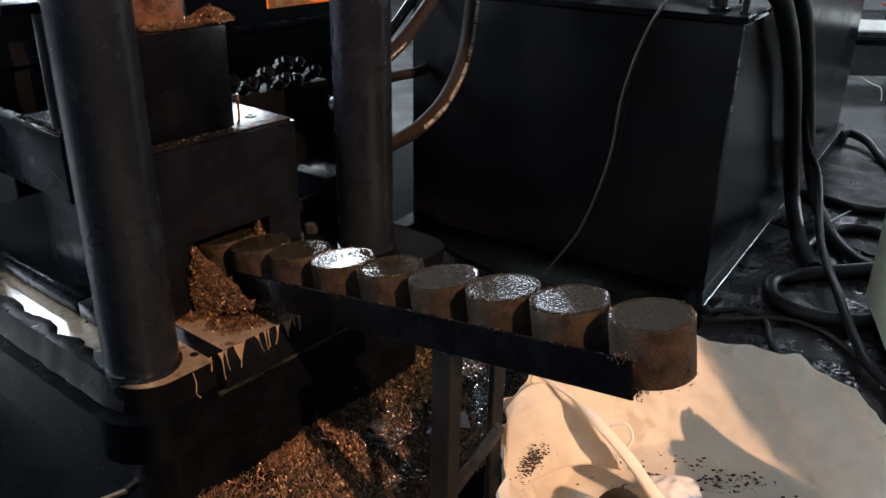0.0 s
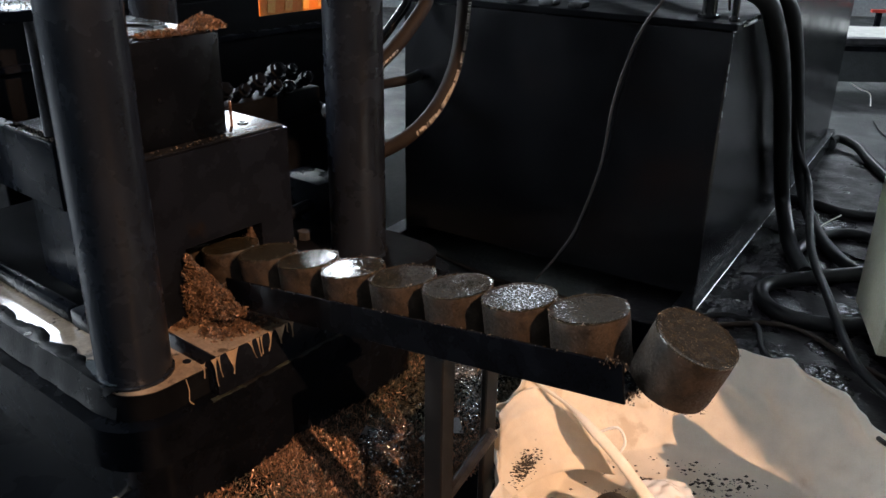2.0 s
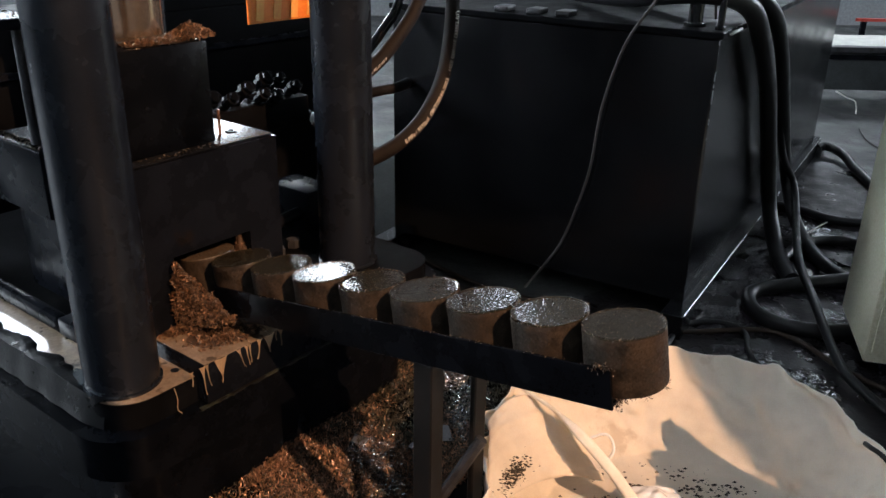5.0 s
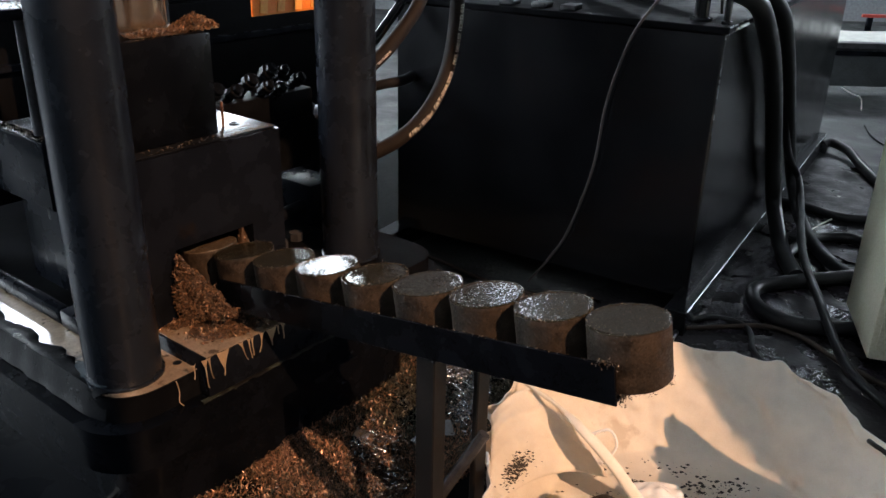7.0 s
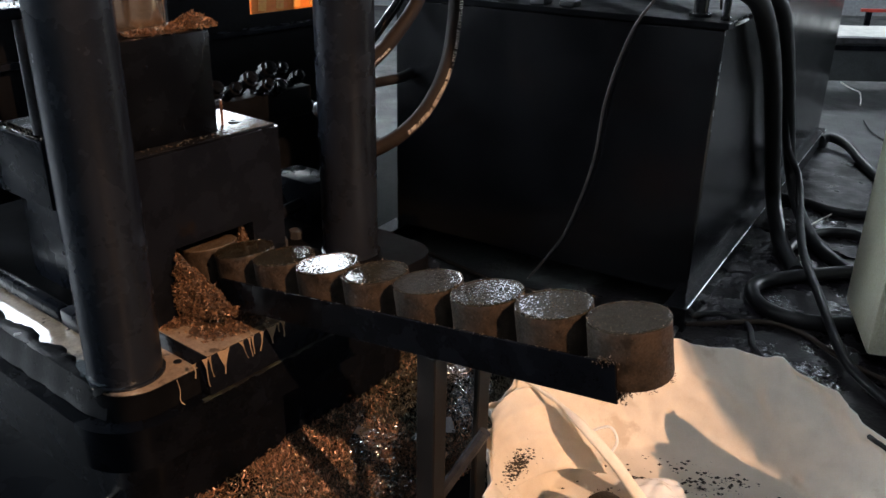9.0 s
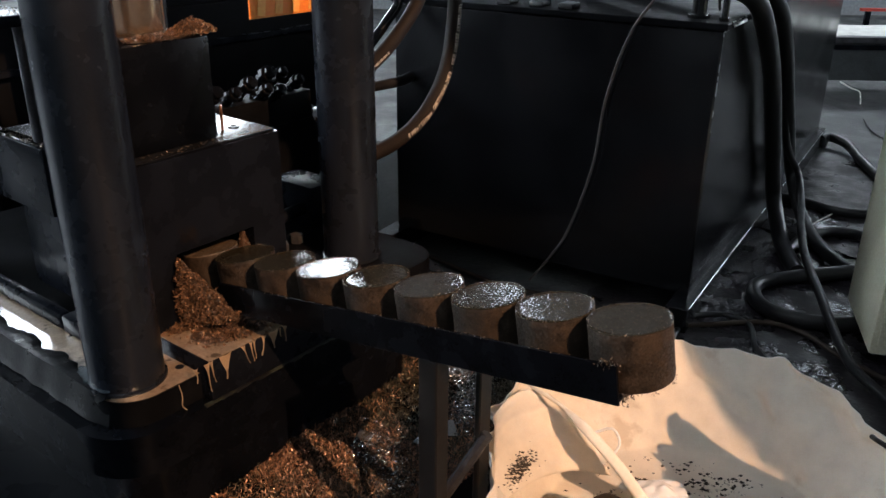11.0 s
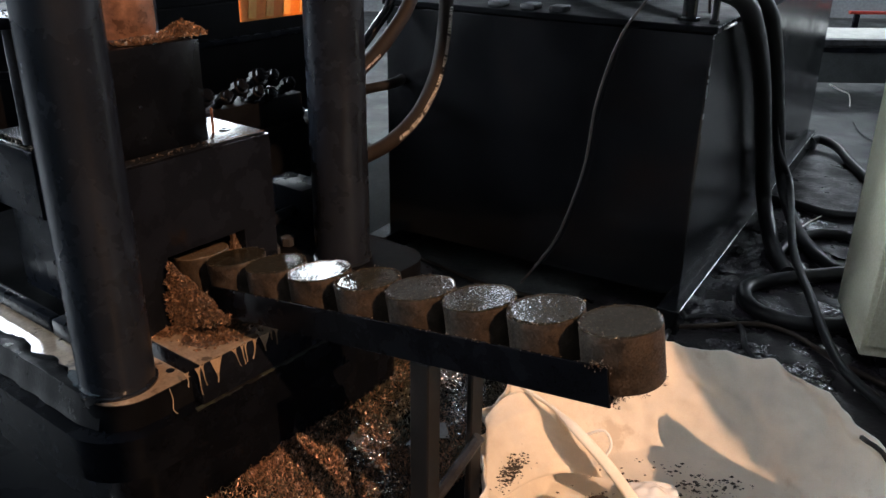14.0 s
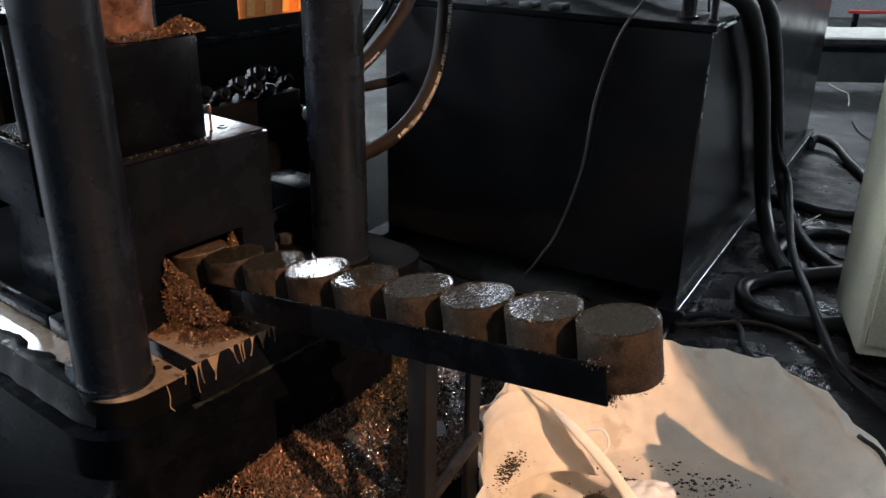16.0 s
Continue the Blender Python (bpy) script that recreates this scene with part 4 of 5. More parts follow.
printed_hose([(1.93, 1.99, 0.68), (2.02, 1.96, 0.672), (2.134, 1.95, 0.672), (2.288, 1.95, 0.698), (2.437, 1.95, 0.772), (2.545, 1.95, 0.90), (2.592, 1.95, 1.064), (2.60, 1.95, 1.22), (2.58, 1.95, 1.45), (2.50, 2.0, 1.75)],
             0.0275, "II MPa / 5510psi  GB/T10544-2003  - MEE 080107 (33M2-01)", 0.375, 0.0235, -8, "thick dark hydraulic hose with white print bending past a column")
printed_hose([(1.95, 1.99, 0.915), (2.034, 1.96, 0.945), (2.118, 1.95, 0.98), (2.206, 1.95, 1.025), (2.297, 1.95, 1.09), (2.38, 1.95, 1.17), (2.46, 1.96, 1.30), (2.50, 2.0, 1.6)],
             0.025, "IIII III IIIIII IIII IIIIIII III", 0.17, 0.013, -4, "thick dark hydraulic hose with worn print bending past a column")


def plain_hose(name, pts, r, mat, label, category="hose", seg=12, n=8):
    pts = [Vector(p) for p in pts]
    ob = part(name, tube([p - pts[0] for p in pts], r, seg, n), mat, smooth=60)
    ob.location = pts[0]
    return tagged(ob, label, category)


plain_hose("hydraulic_hose", [W(2.30, 2.33, 0.81), W(2.45, 2.31, 0.80), W(2.58, 2.30, 0.795), W(2.75, 2.3, 0.80), W(2.95, 2.35, 0.86)], 0.022, M_RUBBER, "black rubber hose crossing behind a column")
plain_hose("hydraulic_hose", [W(2.50, 2.31, 0.95), W(2.60, 2.30, 1.04), W(2.68, 2.30, 1.115), W(2.73, 2.30, 1.25)], 0.02, M_CABINET, "glossy black hose behind a column")


# ---------------- power unit fittings and cables ----------------
def cab(u, v, z):
    return CAB @ Vector((u, v, z))


def unit_fittings():
    C = [o for o in bpy.data.objects if o.name == "hydraulic_power_unit"][0]
    for u, v, r, h in ((0.10, 0.12, 0.026, 0.14), (0.06, 0.02, 0.012, 0.10)):
        part("pipe_stub", lathe([(0, 1.1282), (r * 1.5, 1.1282), (r * 1.5, 1.14), (r, 1.142), (r, 1.128 + h), (0, 1.128 + h)], 24, Matrix.Translation((u, v, 0))), M_CABINET, C, smooth=40)
    for v in (0.60, 0.72, 0.86):
        part("lid_clamp", box((0.02, v - 0.03, 1.1282), (0.10, v + 0.03, 1.150), 0.006), M_WORN, C, "worn dark metal clamp on the lid", 35)
    part("lid_handle", tube([(0.05, -0.013, 1.115), (0.09, -0.03, 1.125), (0.16, -0.03, 1.125), (0.20, -0.013, 1.115)], 0.006, 8, 5), M_STEEL, C, "worn steel handle", 60)
    part("edge_strip", box((-0.1, -0.0375, 0.0955), (2.98, -0.0345, 0.1005), 0.001, 1), M_STEEL, C, "bright worn rail edge")
    part("edge_strip", box((-0.0125, -0.0135, 1.125), (0.35, -0.0100, 1.1295), 0.001, 1), M_STEEL, C, "bright worn lid edge")
    part("corner_strip", box((-0.0015, -0.0015, 0.75), (0.0015, 0.0015, 1.10), 0.0005, 1), M_STEEL, C, "worn cabinet corner")
    part("rail_foot", box((2.86, -0.07, 0.0), (2.95, -0.037, 0.06), 0.004), M_WORN, C, "scuffed dark steel lifting foot", 35)


unit_fittings()

plain_hose("power_cable", [cab(0.5, 0.75, 1.17), cab(0.20, 0.40, 1.20), cab(0.06, 0.10, 1.245), cab(0.20, -0.03, 1.20), cab(0.40, -0.06, 1.05), cab(0.676, -0.06, 0.817), cab(0.925, -0.06, 0.517), cab(1.15, -0.065, 0.20),
                           (1.52, 3.70, 0.06), (1.49, 3.50, 0.035), (1.475, 3.33, 0.03)], 0.036, M_RUBBER, "thick black cable sheath falling over the cabinet edge", "cable", 16)
plain_hose("power_cable", [cab(0.7, 0.6, 1.17), cab(0.50, 0.25, 1.24), cab(0.45, 0.06, 1.25), cab(0.62, -0.04, 1.14), cab(0.869, -0.055, 0.951), cab(1.24, -0.055, 0.580), cab(1.58, -0.07, 0.18),
                           (1.70, 3.86, 0.05), (1.68, 3.45, 0.04), (1.775, 3.27, 0.035), (1.95, 3.18, 0.03)], 0.03, M_RUBBER, "thick black cable falling over the cabinet edge", "cable", 14)
plain_hose("power_cable", [cab(0.6, 0.6, 1.16), cab(0.42, 0.25, 1.23), cab(0.42, 0.05, 1.23), cab(0.65, -0.03, 1.11), cab(0.95, -0.045, 0.887), cab(1.36, -0.05, 0.409), cab(1.55, -0.12, 0.16),
                           (1.55, 3.50, 0.09), (1.431, 2.992, 0.09), (1.375, 2.62, 0.05), (1.385, 2.47, 0.035), (1.45, 2.25, 0.02)], 0.018, M_RUBBER, "black cable falling over the cabinet edge to the floor", "cable")
plain_hose("coiled_hose", [(1.95, 3.02, 0.032), (1.66, 2.90, 0.03), (1.45, 2.87, 0.03), (1.29, 2.91, 0.03), (1.215, 3.03, 0.03), (1.25, 3.19, 0.03), (1.40, 3.27, 0.03), (1.60, 3.32, 0.032), (1.80, 3.30, 0.06), (1.98, 3.22, 0.05)],
           0.03, M_RUBBER, "coiled thick black rubber hose on the oily floor", "hose", 14)
plain_hose("coiled_hose", [(1.50, 3.55, 0.03), (1.64, 3.72, 0.03), (1.80, 3.81, 0.03), (1.93, 3.79, 0.03), (1.95, 3.62, 0.03), (1.85, 3.44, 0.06), (1.98, 3.22, 0.08)], 0.024, M_RUBBER, "loop of black rubber hose on the oily floor", "hose")
plain_hose("floor_hose", [(2.38, 5.40, 0.05), (2.45, 5.42, 0.06), (2.50, 5.27, 0.05), (2.46, 4.95, 0.035), (2.44, 4.49, 0.03), (2.6, 4.1, 0.03)], 0.03, M_RUBBER, "black rubber hose lying along the floor", "hose")
plain_hose("floor_hose", [(1.66, 4.36, 0.03), (1.84, 4.24, 0.03), (1.95, 4.11, 0.03), (2.10, 4.07, 0.03), (2.4, 4.10, 0.03)], 0.024, M_RUBBER, "black rubber hose lying along the floor", "hose")
plain_hose("floor_wire", [(0.55, 2.80, 0.02), (0.70, 2.86, 0.016), (0.822, 2.855, 0.016), (0.966, 2.868, 0.016), (1.193, 2.895, 0.016), (1.314, 2.813, 0.016), (1.40, 2.61, 0.016), (1.55, 2.4, 0.016)], 0.010, M_BROWN, "thin brown cable lying on the oily floor", "cable", 8)
plain_hose("floor_wire", [(0.78, 2.65, 0.013), (0.82, 2.78, 0.013), (0.918, 2.925, 0.013), (1.057, 2.955, 0.013), (1.131, 2.873, 0.013), (1.10, 2.70, 0.013), (1.12, 2.5, 0.013)], 0.011, M_RUBBER, "black wire loop on the oily floor", "cable", 8)
plain_hose("floor_wire", [(0.20, 3.05, 0.012), (0.35, 3.02, 0.012), (0.52, 2.95, 0.012), (0.63, 2.86, 0.012), (0.70, 2.74, 0.012)], 0.009, M_BROWN, "thin brown cable on the floor behind the chute", "cable", 8)
plain_hose("floor_wire", [(-0.30, 3.60, 0.012), (-0.10, 3.45, 0.012), (0.15, 3.22, 0.012), (0.40, 3.08, 0.012), (0.60, 2.92, 0.012), (0.66, 2.75, 0.012)], 0.009, M_BROWN, "thin brown cable on the floor behind the chute", "cable", 8)
plain_hose("hanging_wire", [cab(0.30, 0.10, 1.135), cab(0.20, 0.10, 1.30), cab(0.05, 0.13, 1.36), cab(-0.02, 0.185, 1.28), cab(-0.03, 0.25, 1.185), cab(-0.03, 0.324, 1.058), cab(-0.03, 0.389, 0.825), cab(-0.03, 0.419, 0.556), cab(-0.03, 0.499, 0.279), cab(-0.035, 0.566, 0.150), cab(-0.05, 0.65, 0.02)],
           0.0055, M_WIRE, "thin grey wire hanging before the black cabinet", "wire", 8)
plain_hose("floor_wire", [(3.101, 6.9, 0.123), (3.189, 6.88, 0.078), (3.25, 6.86, 0.055), (3.265, 6.84, 0.006), (3.168, 6.62, 0.006)], 0.005, M_STRIP, "pale wire hanging from a far table", "wire", 8)
plain_hose("floor_wire", [(2.98, 6.12, 0.006), (2.906, 5.86, 0.006), (2.885, 5.68, 0.006), (2.91, 5.54, 0.006), (3.05, 5.40, 0.006), (3.3, 5.35, 0.006)], 0.006, M_RUBBER, "black wire lying on the far floor", "wire", 8)
plain_hose("floor_straw", [(1.74, 3.92, 0.006), (1.84, 4.02, 0.01), (1.93, 4.09, 0.02)], 0.004, M_STRIP, "pale stick lying on the oily floor", "stick", 6)


def cream_cabinet():
    B = empty("switch_cabinet", Matrix.Translation((1.45, 2.60, 0)) @ Matrix.Rotation(radians(-14), 4, 'Z'), "plain cream enamelled switch cabinet on dark feet", "cabinet")
    part("housing", box((0, 0, 0.055), (0.55, 0.45, 1.35), 0.012), M_CREAM, B, smooth=35)
    part("door", box((0.02, -0.012, 0.10), (0.53, -0.0005, 1.32), 0.005), M_CREAM, B, smooth=35)
    for x in (0.08, 0.45):
        for y in (0.05, 0.36):
            part("foot", box((x, y, 0), (x + 0.07, y + 0.05, 0.054), 0.004), M_BLACK, B)


cream_cabinet()


def far_table():
    T = empty("work_table", Matrix.Translation((4.3, 6.97, 0)), "low dark steel work table covered with white dust", "table")
    part("tabletop", box((-1.5, 0, 0.425), (2.6, 0.70, 0.470), 0.004), M_WORN, T, "scuffed dark steel tabletop")
    part("front_panel", box((-1.42, 0.03, 0.115), (2.5, 0.05, 0.424), 0.004), M_PANEL, T, "dull dark grey sheet front panel")
    # black strip that stands for the shadow line below the tabletop
    part("label_plate", box((-1.40, 0.018, 0.365), (-0.62, 0.0295, 0.405), 0.002), M_BLACK, T)
    for x in (-1.38, 0.4, 2.4):
        for y in (0.09, 0.62):
            part("leg", box((x - 0.03, y - 0.03, 0.0), (x + 0.03, y + 0.03, 0.4245), 0.003), M_BLACK, T)
    bm = bmesh.new()
    bmesh.ops.create_grid(bm, x_segments=60, y_segments=14, size=1)
    for v in bm.verts:
        e = 1 - max(abs(v.co.x), abs(v.co.y)) ** 4
        wob = 0.05 * noise.noise(Vector((v.co.x * 9, v.co.y, 3)))
        v.co = Vector((0.55 + v.co.x * 1.98, 0.37 + v.co.y * 0.29 + wob, 0.471 + e * (0.022 + 0.018 * noise.noise(v.co * 7))))
    ob = part("dust_heap", bm, M_DUST, smooth=60)
    ob.matrix_world = Matrix.Translation((4.3, 6.97, 0))
    tagged(ob, "uneven white dust spread on a work table", "dust", kind="stuff")
    R = empty("guard_rail", Matrix.Translation((4.2, 8.6, 0)), "far red painted guard rail on posts", "rail")
    part("rail", box((-0.28, -0.02, 0.475), (3.5, 0.02, 0.505), 0.004), M_RED, R)
    for x in (-0.2, 1.0, 3.3):
        part("post", box((x - 0.025, -0.02, 0), (x + 0.025, 0.02, 0.4745), 0.004), M_BLACK, R)


far_table()


# ---------------- things in and round the bag ----------------
def bag_things():
    rng = random.Random(12)
    plain_hose("bag_loop", [(0.385, 1.90, 0.20), (0.43, 1.885, 0.225), (0.45, 1.87, 0.19), (0.43, 1.86, 0.15)], 0.004, M_PLASTIC, "thin white loop of bag cord", "cord", 8)
    plain_hose("bag_strap", [(1.078, 1.826, 0.262), (1.077, 1.793, 0.272), (1.089, 1.775, 0.27), (1.101, 1.75, 0.262), (1.14, 1.734, 0.2)], 0.007, M_RUBBER, "short black strap lying on the bag's rim", "strap", 8)
    # crumpled film on the bag's bottom
    bm = bmesh.new()
    bmesh.ops.create_grid(bm, x_segments=26, y_segments=22, size=1)
    for v in bm.verts:
        r = v.co.length
        v.co = Vector((0.562 + v.co.x * 0.072, 1.825 + v.co.y * 0.058, BAG_FLOOR + 0.022 + 0.035 * max(0, 1 - r * 0.7) + 0.010 * noise.noise(v.co * 2.5)))
    tagged(part("plastic_film", bm, M_PLASTIC, smooth=80), "shiny crumpled white plastic film on the bag bottom", "film")
    # crumbs
    pts = []
    for _ in range(2200):
        x, y = rng.gauss(0.67, 0.19), rng.gauss(1.79, 0.11)
        away = math.hypot((x - BAG_C.x) / (BAG_A * 0.70), (y - BAG_C.y) / (BAG_B * 0.70))
        if away > 0.97 or noise.noise(Vector((x * 9, y * 14, 0))) + 0.6 * noise.noise(Vector((x * 31, y * 31, 3))) + 0.25 * rng.random() < 0.10:
            continue
        pts.append((x, y, BAG_FLOOR + 0.012, rng.choice([0.001, 0.0015, 0.002, 0.003, 0.005])))
    for _ in range(460):                       # dirt stuck to the front fold and the wall
        x, y = rng.gauss(0.16, 0.016), rng.gauss(1.68, 0.035)
        pts.append((x, y, None, rng.choice([0.0008, 0.0012, 0.002, 0.003])))
    V, Fc = [], []
    for x, y, z, r in pts:
        if z is None:
            x, y, z = flap_point(min(0.95, max(0.05, rng.gauss(0.27, 0.06))), min(0.98, max(0.1, rng.gauss(0.80, 0.06)))) + Vector((0.002, 0, 0.003))
        b = len(V)
        for dx, dy, dz in ((1, 0, 0), (0, 1, 0), (-1, 0, 0), (0, -1, 0), (0, 0, 1), (0, 0, -1)):
            k = r * rng.uniform(0.6, 1.5)
            V.append((x + dx * k * 1.4, y + dy * k, z + dz * k * 0.7))
        for f in ((0, 1, 4), (1, 2, 4), (2, 3, 4), (3, 0, 4), (1, 0, 5), (2, 1, 5), (3, 2, 5), (0, 3, 5)):
            Fc.append(tuple(b + i for i in f))
    me = bpy.data.meshes.new("crumbs")
    me.from_pydata(V, [], Fc)
    me.materials.append(M_CRUMB)
    tagged(new("crumbs", me), "black crumbs of swarf strewn in the bag", "crumbs", kind="stuff")
    # a briquette that dropped before
    ob = copy_thing(PUCKS[3], Matrix.Translation((0.375, 1.675, BAG_FLOOR + 0.070)) @ Matrix.Rotation(radians(78), 4, 'X') @ Matrix.Rotation(radians(30), 4, 'Y'))
    ob["label"] = "dark briquette lying tipped over inside the bag"
    ob["group"] = "briquettes in the bag"


bag_things()


# ---------------- chips on the floor ----------------
def floor_chips():
    rng = random.Random(21)
    near, dark = [], []
    V, Fc = [], []
    while len(near) < 20000:
        x, y = rng.uniform(0.95, 2.1), rng.uniform(1.12, 1.70)
        d = noise.noise(Vector((x * 3.1, y * 3.1, 2))) + 0.5 * noise.noise(Vector((x * 9, y * 9, 5)))
        far = min(1.0, max(0.0, (x - 1.52) / 0.2))
        if rng.random() > (0.80 + d) * (1 - 0.7 * far):
            continue
        h = 0.018 * max(0, 0.4 + d)
        p = W(x, y, 0.004 + h * rng.random())
        (near if rng.random() < (1 - 0.75 * far) * 0.62 + 0.5 * noise.noise(Vector((x * 5, y * 5, 9))) else dark).append((p, (rng.gauss(0, 0.3), rng.gauss(0, 0.3), 1)))
    for _ in range(3500):
        x, y = rng.uniform(1.6, 2.5), rng.uniform(0.9, 1.8)
        dark.append((W(x, y, 0.004 + 0.012 * rng.random()), (rng.gauss(0, 0.3), rng.gauss(0, 0.3), 1)))
    ob = swarf("floor_swarf", M_FLOORCHIP, near, rng, (0.014, 0.042), 0.0012, curl=0.6)
    tagged(ob, "copper-coloured metal chips strewn on the floor", "metal chips", kind="stuff")
    ob = swarf("floor_swarf", M_CHIPOLIVE, dark, rng, (0.012, 0.040), 0.0013, curl=0.6)
    tagged(ob, "dark steel chips strewn on the oily floor", "metal chips", kind="stuff")
    curls = [p for p in near if rng.random() < 0.07]
    ob = swarf("floor_swarf", M_FLOORCHIP, [(p + Vector((0, 0, 0.006)), n) for p, n in curls], rng, (0.03, 0.060), 0.0010, curl=0.6, tilt=0.4)
    tagged(ob, "long copper-coloured metal curls lying on the chips", "metal chips", kind="stuff")
    # sky glints put in as clusters of brighter chips, tilted to reflect
    wet = []
    for cx, cy, sx, sy, n in ((-0.22, 2.02, 0.035, 0.06, 700), (-0.16, 1.90, 0.03, 0.04, 400), (0.02, 2.46, 0.03, 0.05, 420), (0.045, 2.25, 0.02, 0.05, 320), (0.08, 2.40, 0.03, 0.05, 260)):
        for _ in range(n):
            wet.append((Vector((rng.gauss(cx, sx), rng.gauss(cy, sy), 0.020 + 0.012 * rng.random())), (rng.gauss(0.03, 0.09), rng.gauss(0.13, 0.09), 1)))
    ob = swarf("floor_swarf", M_GLINT, wet, rng, (0.006, 0.022), 0.0014, curl=0.25, tilt=0.08)
    tagged(ob, "brighter steel chips on the floor that imitate wet glints", "metal chips", kind="stuff")
    # scraps of sheet on the chips
    for x, y, a, sx, sy in ((1.52, 1.45, 20, 0.03, 0.022), (1.72, 1.28, 50, 0.035, 0.02), (1.62, 1.31, 5, 0.02, 0.014)):
        ob = part("sheet_scrap", box((-sx, -sy, 0), (sx, sy, 0.0015), 0.0005, 1), M_STEEL)
        ob.matrix_world = MP @ Matrix.Translation((x, y, 0.03)) @ Euler((0.15, -0.12, radians(a))).to_matrix().to_4x4()
        tagged(ob, "small bluish steel sheet scrap lying on the chips", "metal scrap")
    # a lath at the foot of the press
    ob = part("floor_lath", box((-0.3, -0.008, 0), (0.3, 0.008, 0.012), 0.002, 1), M_DRIP)
    ob.matrix_world = Matrix.Translation((-0.93, 1.77, 0.0)) @ Matrix.Rotation(radians(40), 4, 'Z')
    tagged(ob, "thin dirty wooden lath lying on the floor", "lath")


floor_chips()

# flat dark slab added to darken the floor strip behind the press
ob = part("rubber_mat", prism(rounded(-0.75, -0.75, 0.75, 0.75, 0.03), 0.0, 0.008, 0.002), M_DARKSLAB)
ob.matrix_world = Matrix.Translation((-0.75, 4.62, 0)) @ Matrix.Rotation(radians(-20), 4, 'Z')
tagged(ob, "flat dark grey slab on the floor behind the press", "mat")


def wet_clumps():
    """Black oily muck in low wet clumps on the floor."""
    for cx, cy, sx, sy, sd in ((1.42, 3.25, 0.42, 0.50, 1), (1.60, 2.62, 0.30, 0.28, 9), (1.75, 4.0, 0.45, 0.5, 13), (1.10, 3.10, 0.24, 0.34, 17), (1.16, 2.60, 0.28, 0.26, 23)):
        bm = bmesh.new()
        bmesh.ops.create_grid(bm, x_segments=150, y_segments=150, size=1)
        for v in bm.verts:
            r = max(abs(v.co.x), abs(v.co.y))
            p = Vector((v.co.x * sx * 22, v.co.y * sy * 22, sd))
            h = 0.016 * (noise.noise(p * 0.35) + 0.42) + 0.0045 * noise.noise(p) + 0.0042 * noise.noise(p * 3.1) + 0.0024 * noise.noise(p * 6.5)
            v.co = Vector((v.co.x * sx, v.co.y * sy, h * (1 - r ** 3) - 0.012 * r ** 3 - 0.001))
        ob = part("oily_muck", bm, M_MUCK, smooth=60)
        ob.location = (cx, cy, 0)
        tagged(ob, "black wet oily muck in clumps on the floor", "oil sludge", kind="stuff")


wet_clumps()


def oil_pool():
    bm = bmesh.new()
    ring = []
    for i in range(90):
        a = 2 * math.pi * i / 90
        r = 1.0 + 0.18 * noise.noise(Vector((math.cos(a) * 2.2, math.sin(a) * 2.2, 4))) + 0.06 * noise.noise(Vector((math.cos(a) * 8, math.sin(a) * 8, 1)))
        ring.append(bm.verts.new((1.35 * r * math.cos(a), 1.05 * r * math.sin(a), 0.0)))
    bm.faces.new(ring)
    # flat near-black sheet that darkens the floor round the press base
    ob = part("oil_pool", bm, M_BLACKSHEET)
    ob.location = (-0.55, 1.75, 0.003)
    tagged(ob, "flat near-black sheet on the floor round the press base", "oil", kind="stuff")
    for cx, cy, sx, sy, z, sd in ((1.10, 2.75, 0.66, 0.72, 0.002, 8), (2.25, 4.15, 0.72, 0.95, 0.006, 12)):
        bm = bmesh.new()
        ring = []
        for i in range(90):
            a = 2 * math.pi * i / 90
            r = 1.0 + 0.25 * noise.noise(Vector((math.cos(a) * 2.4, math.sin(a) * 2.4, sd))) + 0.08 * noise.noise(Vector((math.cos(a) * 9, math.sin(a) * 9, 3)))
            ring.append(bm.verts.new((sx * r * math.cos(a), sy * r * math.sin(a), 0.0)))
        bm.faces.new(ring)
        ob = part("oil_patch", bm, M_GRIME)
        ob.location = (cx, cy, z)
        tagged(ob, "thin uneven film of black oil on the floor", "oil", kind="stuff")


oil_pool()


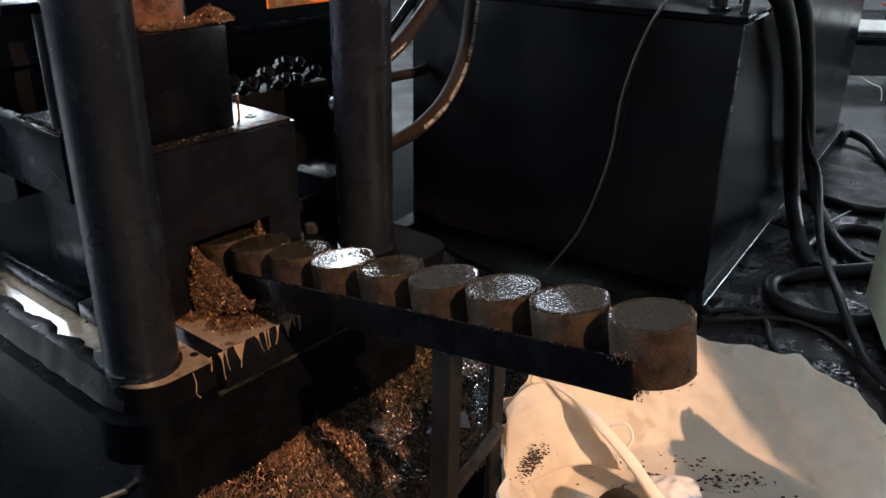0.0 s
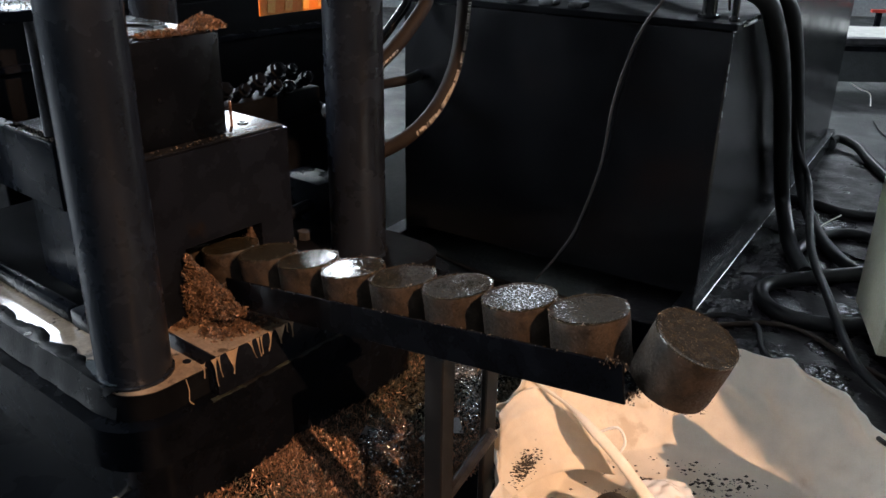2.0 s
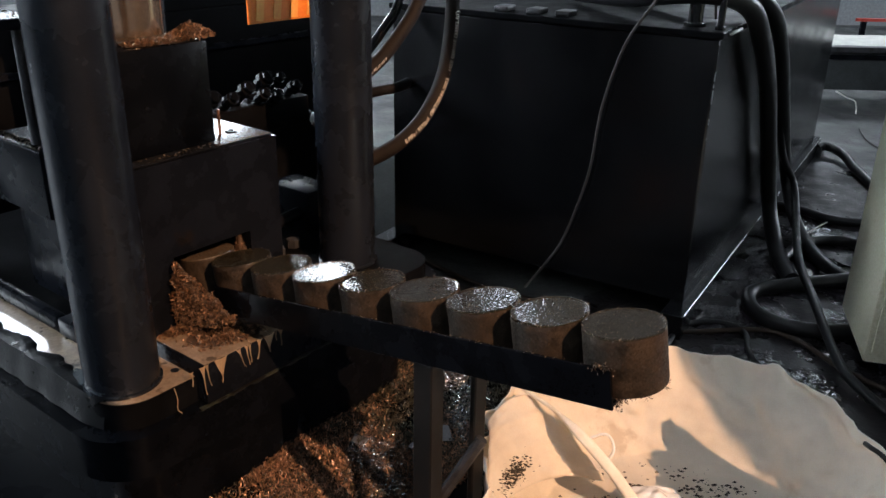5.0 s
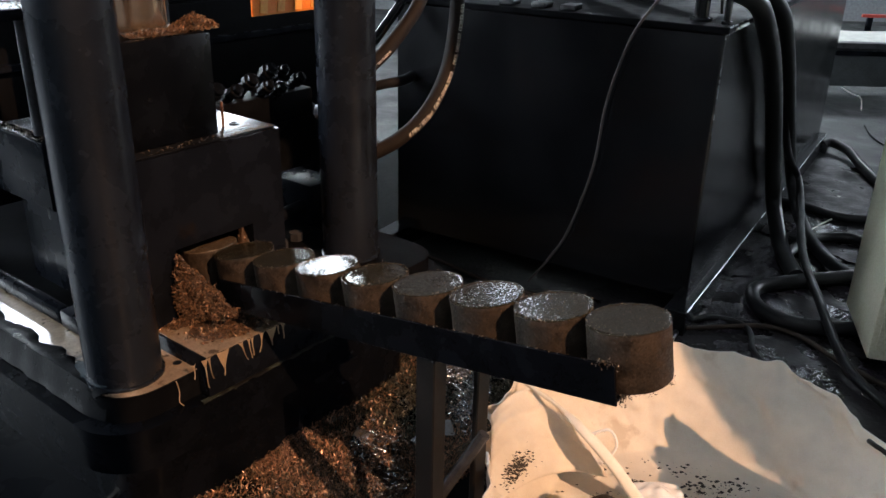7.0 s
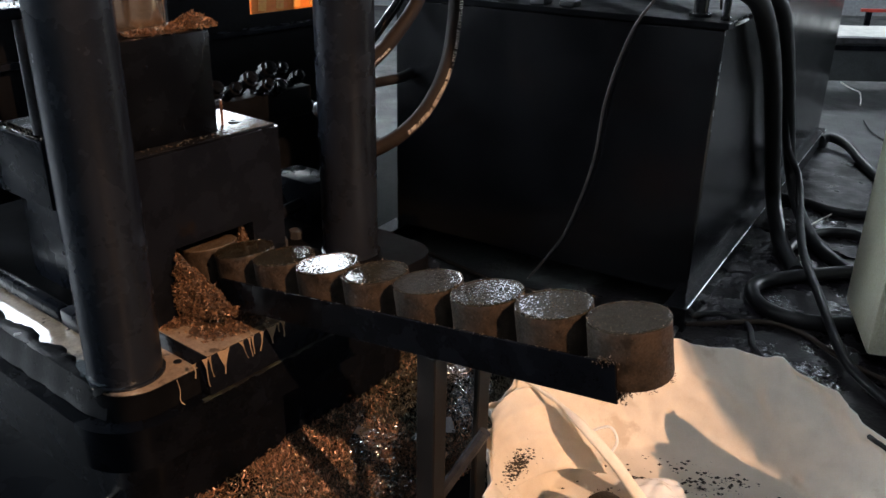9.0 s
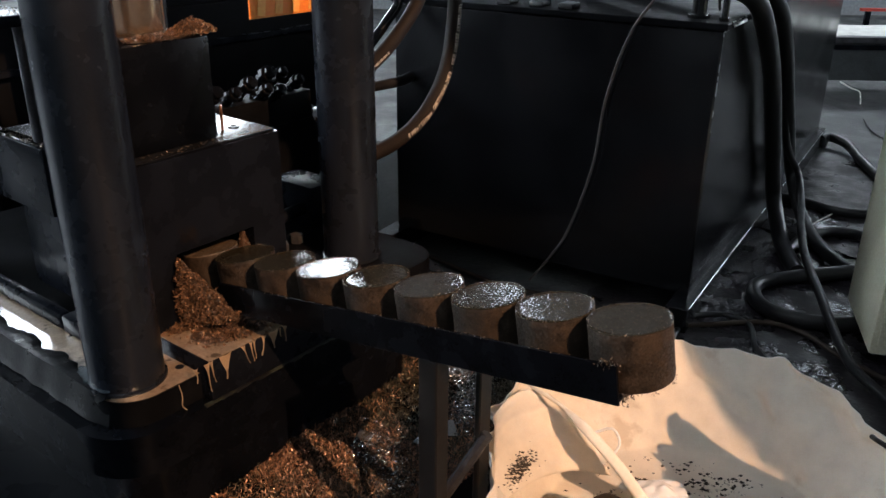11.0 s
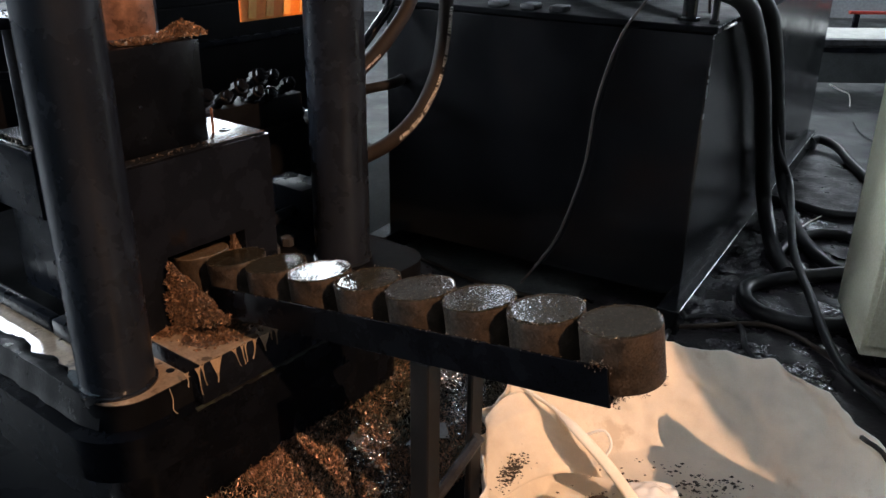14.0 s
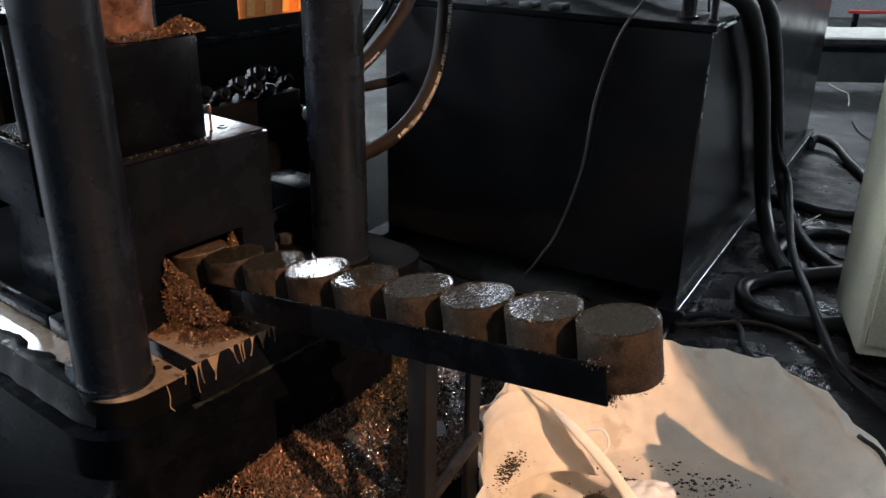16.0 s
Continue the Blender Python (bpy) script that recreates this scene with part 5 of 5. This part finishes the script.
# ---------------- what moves ----------------
def motions():
    for k, ob in enumerate(PUCKS[1:], 1):
        a, b = slot(k), slot(k - 1)
        walk(ob, [(0, a), (1.80, a), (1.9, a.lerp(b, 0.08)), (2.0, a.lerp(b, 0.38)), (2.1, a.lerp(b, 0.73)), (2.2, b), (2.4, b), (16, b)])
    # the foremost briquette tips over the chute's end and tumbles into the bag
    s0 = slot(0, 0, -0.012)

    def tumble(x, y, z, tip, yaw=-36.5):
        return (Matrix.Translation((x, y, z)) @ Matrix.Rotation(radians(yaw), 4, 'Z') @ Matrix.Rotation(radians(tip), 4, 'Y')
                @ Matrix.Rotation(radians(90), 4, 'Z') @ Matrix.Translation((0, 0, -PUCK_H / 2)))
    c = (s0 @ Matrix.Translation((0, 0, PUCK_H / 2))).translation
    rest = tumble(0.70, 1.60, BAG_FLOOR + 0.066, 180, 5)
    walk(PUCKS[0], [(0, s0), (1.8, s0), (1.9, Matrix.Translation((0.010, -0.007, 0.001)) @ s0),
                    (2.0, tumble(c.x + 0.060, c.y - 0.038, c.z - 0.002, 20)), (2.1, tumble(0.460, 1.29, 0.675, 58, -32)),
                    (2.2, tumble(0.63, 1.50, 0.285, 106, 10)), (2.3, tumble(0.765, 1.735, BAG_FLOOR + 0.100, 132, 20)), (2.5, tumble(0.765, 1.735, BAG_FLOOR + 0.097, 134, 20)),
                    (2.65, tumble(0.74, 1.68, BAG_FLOOR + 0.088, 145, 15)), (2.85, tumble(0.705, 1.61, BAG_FLOOR + 0.067, 178, 5)), (3.0, rest), (16, rest)])

    def ram_at(z):
        return MP @ Matrix.Translation((1.235, 1.92, z))
    walk(RAM, [(0, ram_at(1.10)), (0.3, ram_at(1.20)), (0.75, ram_at(1.55)), (1.0, ram_at(1.62)), (3.1, ram_at(1.62)), (3.4, ram_at(1.22)), (3.7, ram_at(0.96)), (4.0, ram_at(0.84)),
               (4.4, ram_at(0.82)), (11.2, ram_at(0.82)), (11.6, ram_at(0.88)), (12.0, ram_at(0.98)), (12.6, ram_at(1.05)), (14.5, ram_at(1.09)), (16, ram_at(1.12))])


motions()
